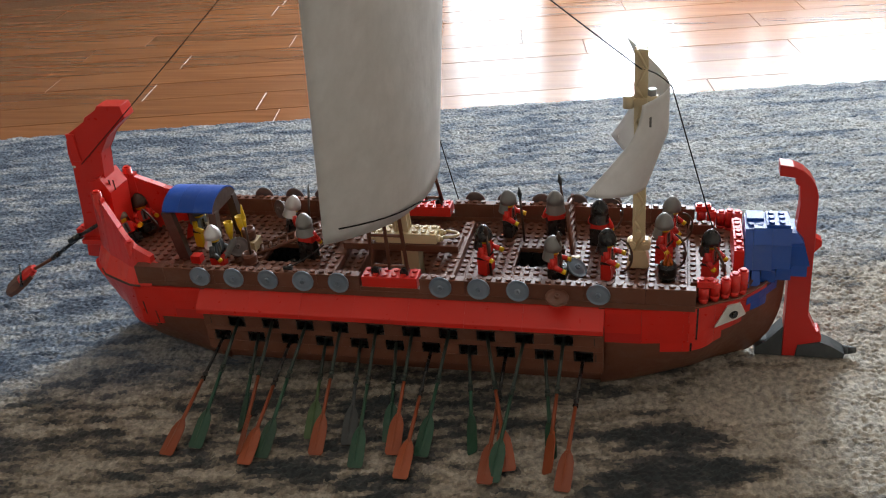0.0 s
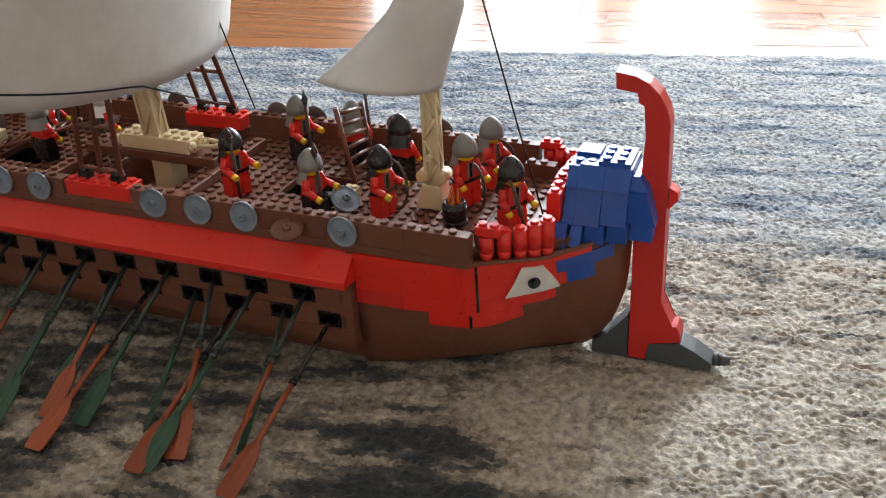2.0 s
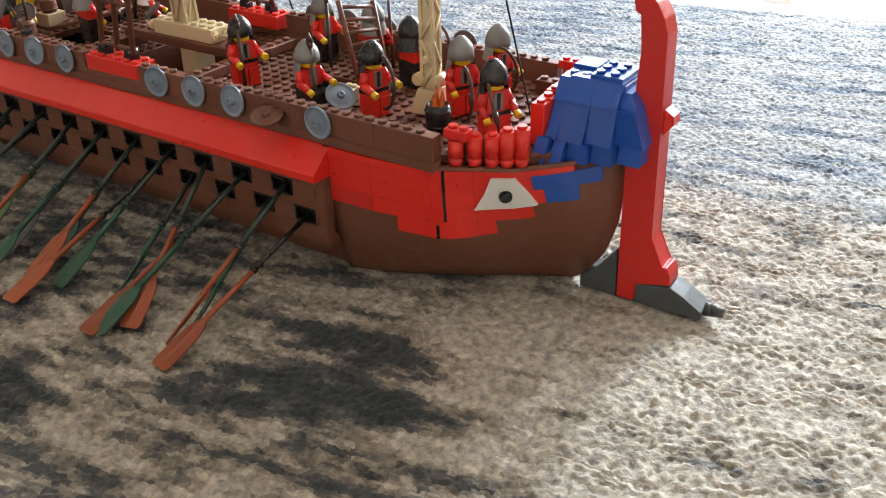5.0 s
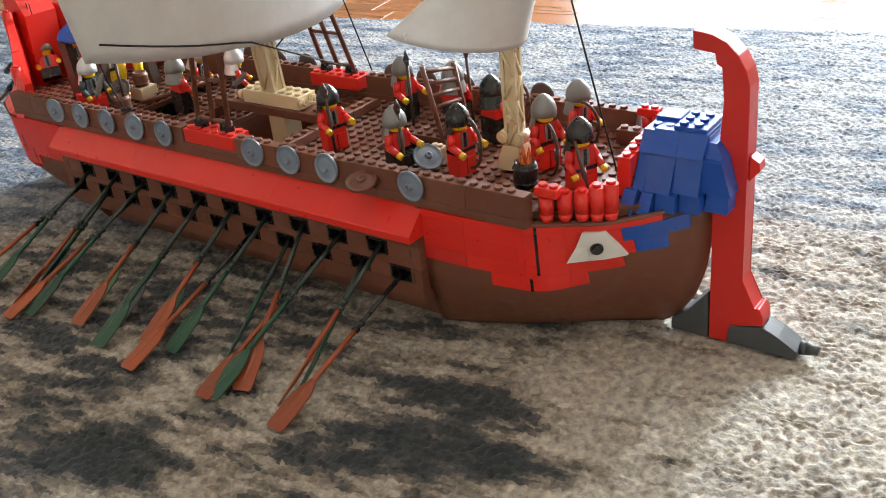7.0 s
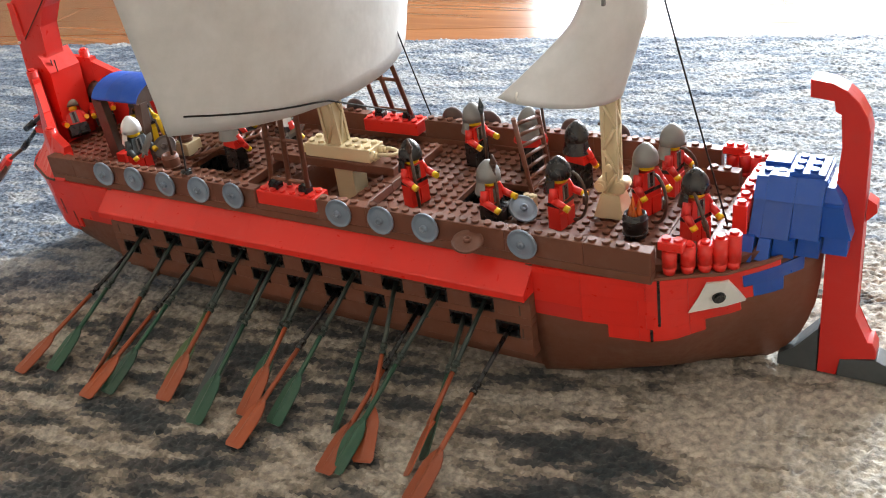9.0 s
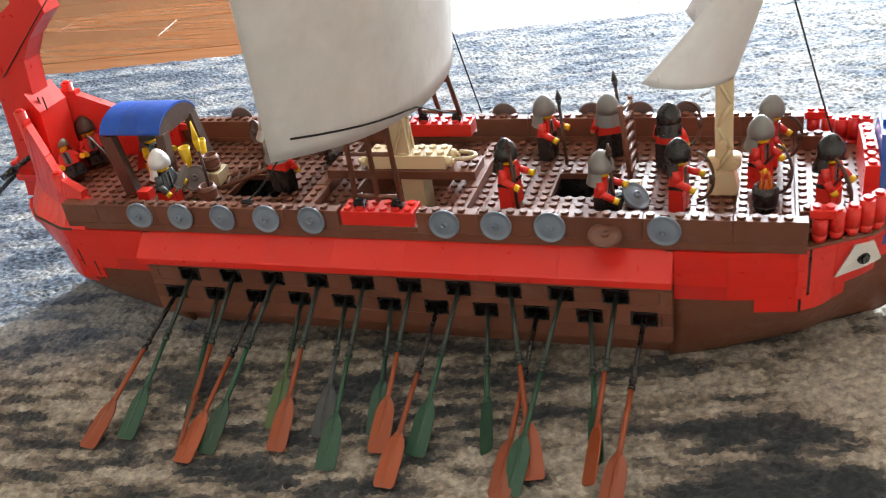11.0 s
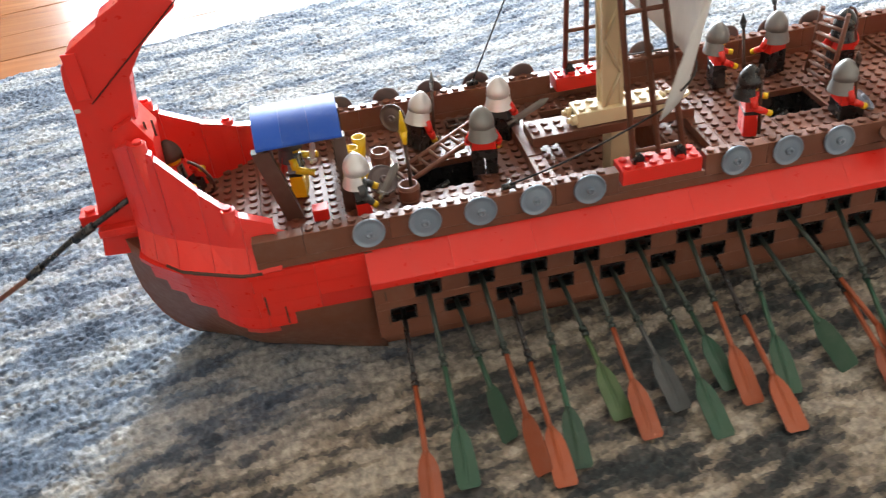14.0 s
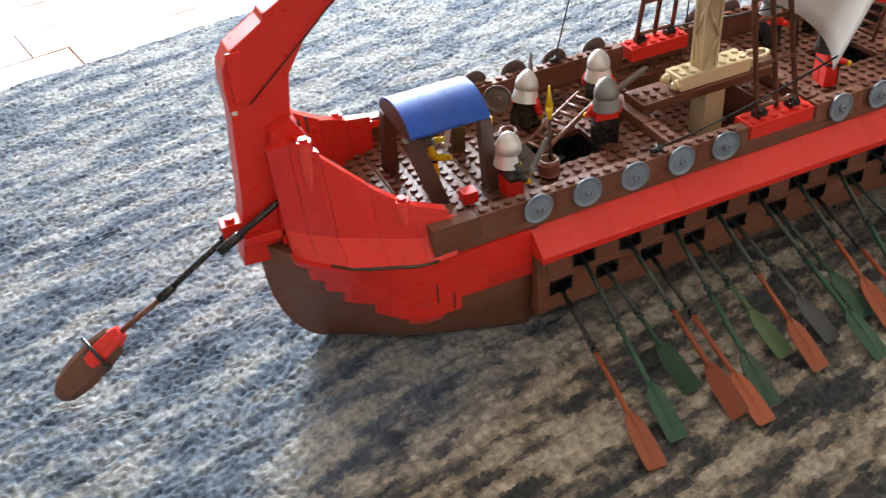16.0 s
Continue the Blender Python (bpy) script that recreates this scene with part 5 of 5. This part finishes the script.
def barrel(x, y, z, r, h, material, label, hollow=True):
    o = thing("barrel", pose(x, y, z), label, "barrel")
    bm = bmesh.new()
    prof = [(0, 0), (r * 0.86, 0), (r, h * 0.35), (r, h * 0.65), (r * 0.88, h), (r * 0.72, h), (r * 0.70, h * 0.55), (0, h * 0.55)]
    lathe(bm, prof, n=18)
    part("body", bm, material, o)
    for f in (0.22, 0.78):
        bm = bmesh.new()
        rr = r * (0.97 if f < 0.5 else 0.965)
        lathe(bm, [(rr, h * f - 0.0006), (rr + 0.0005, h * f - 0.0004), (rr + 0.0005, h * f + 0.0004), (rr, h * f + 0.0006)], n=18)
        part("hoop", bm, material, o)
    return o


barrel(-0.1428, 0.0440, D1, 0.0066, 0.0125, BROWN, "open brown barrel near the stern hatch")
barrel(-0.1545, 0.0735, D1 + 0.010, 0.0062, 0.0115, BROWN, "open brown barrel on a tan block")
brazier = barrel(0.2240, 0.0440, D2, 0.0072, 0.0150, BLACK, "black barrel with orange flames at the fore mast")
fl = random.Random(8)
for i in range(5):
    bm = bmesh.new()
    a = i * 2.4
    x, y = 0.0026 * math.cos(a), 0.0026 * math.sin(a)
    hh = 0.010 + 0.005 * fl.random()
    lathe(bm, [(0.0008, 0.009), (0.0022, 0.012), (0.0019, 0.0145), (0.0010, 0.009 + hh * 0.8), (0, 0.010 + hh)], (x, y, 0), 7)
    part("flame", bm, FLAME, brazier, "clear orange flame piece")
base = tagged(part("tan_block", rbox(-0.1620, -0.1470, 0.0660, 0.0820, D1, D1 + 0.0098), TAN), "small tan brick block standing on the deck", "brick")
for x, y, z in ((-0.1655, 0.0820, D1), (-0.1715, 0.0700, D1)):
    g = thing("goblet", pose(x, y, z + 0.012), "small yellow toy goblet near the canopy", "goblet", "yellow goblets")
    bm = bmesh.new()
    lathe(bm, [(0.0036, -0.012), (0.0036, -0.0105), (0.0014, -0.009), (0.0014, 0.000), (0.0032, 0.006), (0.0044, 0.0170), (0.0036, 0.0170), (0.002, 0.008), (0, 0.008)], n=14)
    part("cup", bm, YELLOW, g)
tagged(part("red_brick", rbox(-0.2010, -0.1915, 0.0415, 0.0500, D1, D1 + 0.0075), RED), "small red toy brick lying on the deck", "brick")
tan_nub = thing("tan_cup", pose(0.1480, 0.0640, D1), "small tan block on the foredeck", "brick")
bm = rbox(-0.004, 0.004, -0.004, 0.004, 0, 0.008)
stud(bm, -0.0018, 0, 0.008, r=0.0018), stud(bm, 0.002, 0, 0.008, r=0.0018)
part("block", bm, TAN, tan_nub)


def ladder(a0, a1, b0, b1, rungs, label):
    o = thing("ladder", Matrix.Translation(a0), label, "ladder")
    for nm, bm in lattice("ladder", a0, a1, b0, b1, rungs, 0.0016, BROWN, ""):
        bmesh.ops.translate(bm, vec=-Vector(a0), verts=list(bm.verts))
        part(nm, bm, BROWN, o)
    return o


ladder((-0.1440, 0.0620, 0.0905), (-0.0840, 0.0840, 0.1075), (-0.1490, 0.0770, 0.0905), (-0.0890, 0.0985, 0.1075), 8, "brown toy ladder leaning out of the stern hatch")
ladder((0.1440, 0.0775, 0.0915), (0.1415, 0.0645, 0.1490), (0.1440, 0.1060, 0.0915), (0.1430, 0.0950, 0.1425), 7, "brown toy ladder leaning by the fore hatch")
bm = bmesh.new()
for a, b in (((-0.104, 0.122, 0.0925), (-0.088, 0.122, 0.0925)), ((-0.104, 0.130, 0.0925), (-0.088, 0.130, 0.0925)), ((-0.104, 0.122, 0.0925), (-0.104, 0.130, 0.0925)), ((-0.088, 0.122, 0.0925), (-0.088, 0.130, 0.0925)),
             ((-0.096, 0.122, 0.0925), (-0.096, 0.130, 0.0925))):
    tube(bm, a, b, 0.0013, n=6)
tagged(part("grating", bm, DARKBROWN), "small brown grating lying on the deck", "grating")


def oar_sword(p, q, w, material, label):
    """A flat toy blade with a short grip."""
    p, q = Vector(p), Vector(q)
    d = (q - p).normalized()
    s = d.cross(Vector((0, 0, 1))).normalized()
    u = s.cross(d)
    o = thing("toy_sword", Matrix.Translation(p), label, "sword")
    bm = bmesh.new()
    rows = []
    L = (q - p).length
    for f, hw in ((0.2, w), (0.85, w), (1.0, w * 0.2)):
        rows.append([bm.verts.new(d * (L * f) + u * a + s * b) for a, b in ((-hw, 0), (0, 0.0006), (hw, 0), (0, -0.0006))])
    for a, b in zip(rows, rows[1:]):
        for k in range(4):
            bm.faces.new((a[k], b[k], b[(k + 1) % 4], a[(k + 1) % 4]))
    bm.faces.new(rows[0]), bm.faces.new(rows[-1][::-1])
    part("blade", bm, material, o)
    bm = bmesh.new()
    tube(bm, (0, 0, 0), d * (L * 0.22), 0.0012, n=6)
    tube(bm, d * (L * 0.18) - u * 0.003, d * (L * 0.18) + u * 0.003, 0.0010, n=6)
    part("grip", bm, material, o)


oar_sword((-0.0690, 0.0930, D1 + 0.012), (-0.0430, 0.0880, D1 + 0.028), 0.0024, STEEL, "dark grey toy sword held by a figure")
oar_sword((-0.1610, 0.0340, D1 + 0.012), (-0.1480, 0.0370, D1 + 0.032), 0.0026, STEEL, "dark grey toy sword beside the barrel")
oar_sword((-0.1960, 0.0760, D1 + 0.020), (-0.1930, 0.0745, D1 + 0.036), 0.0018, SILVER, "silver toy sword under the canopy")
for x, y, z, rx, rz in ((-0.1570, 0.0540, D1 + 0.0120, 48, 25), (-0.1390, 0.1180, D1 + 0.0190, 82, -35)):
    c = copy_thing(far_shield, pose(x, y, z, rx, 0, rz))
    tagged(c, "round dark brown-grey shield carried by a figure", group="shields of the crew")
c = copy_thing(shield, pose(0.1500, 0.0500, D1 + 0.0060, 35, 20, 40))
tagged(c, "round blue-grey shield lying beside a crouching figure", group="shields of the crew")

# ---- rigging threads ----
rope("mooring_thread", sagging((-0.3060, CY - 0.0095, 0.176), (0.0, CY - 0.016, 0.44), 0.002), 0.00042, "thin black thread from the stern post up to the mast")
rope("fore_thread", sagging((0.2686, 0.0716, 0.0935), (0.2225, 0.0790, 0.2440), 0.001), 0.00055, "thin black thread from bow to fore mast")
rope("stay_thread", sagging((0.2225, 0.0790, 0.2440), (0.1995, 0.0665, 0.2625), -0.003, 4) + sagging((0.1995, 0.0665, 0.2625), (-0.012, CY - 0.016, 0.44), 0.002)[1:], 0.00055, "thin black thread between the two masts")
rope("far_thread", sagging((-0.0800, 0.1460, 0.110), main_sail(0.98, 0.03), 0.001), 0.00055, "thin black thread from the far rail to the sail corner")
rope("sheet_thread", sagging((-0.0900, 0.0100, 0.1100), main_sail(0.02, 0.02), 0.003), 0.00055, "thin black thread from rail to sail corner")
rope("sheet_thread", [tuple(p + q for p, q in zip(main_sail(0.035 + 0.045 * i, 0.045 - 0.005 * i), (0.0016, -0.0016, 0))) for i in range(8)] + [(0.0125, 0.1420, 0.1115)], 0.0006,
     "thin black thread across the foot of the sail")
rope("far_thread", sagging((0.0300, 0.1460, 0.110), (-0.010, CY - 0.010, 0.44), 0.002), 0.00055, "thin black thread beside the far shroud")
for x, y in ((-0.0800, 0.1460), (-0.0900, 0.0100)):
    bm = bmesh.new()
    tube(bm, (x - 0.004, y, 0.1092), (x + 0.004, y, 0.1092), 0.0018, n=8)
    tube(bm, (x - 0.001, y - 0.003, 0.1100), (x + 0.002, y + 0.003, 0.1108), 0.0011, n=6)
    tagged(part("cleat", bm, BLACK), "small black cleat clipped on the rail", "cleat", "cleats on the rail")

# ---- floor planks beyond the rug ----
JOINTS = {0: (-0.30, 0.62), 2: (-0.731, 0.25), 3: (-0.503, 0.141), 5: (-0.628, 0.35), 6: (-0.928, -0.1), 7: (-0.397, 0.5)}
pr = random.Random(11)
kinds = {}
for row in range(-1, 15):
    y0 = 0.757 + 0.085 * row
    cuts = [-1.75]
    fixed = JOINTS.get(row)
    if fixed:
        cuts += [-1.75 + 0.4 * pr.random() + 0.2, *fixed, fixed[-1] + 0.35 + 0.3 * pr.random()]
        cuts = sorted(cuts)
    while cuts[-1] < 1.6:
        cuts.append(cuts[-1] + pr.choice((0.30, 0.42, 0.55, 0.68, 0.81)))
    for a, b in zip(cuts, cuts[1:]):
        if b - a < 0.06:
            continue
        bm = rbox(a + 0.0002, b - 0.0002, y0 + 0.0002, y0 + 0.0848, -0.0134, -0.0115 + pr.uniform(-0.0003, 0.0002), 0.0009)
        ob = part("plank", bm, WOOD, floor)
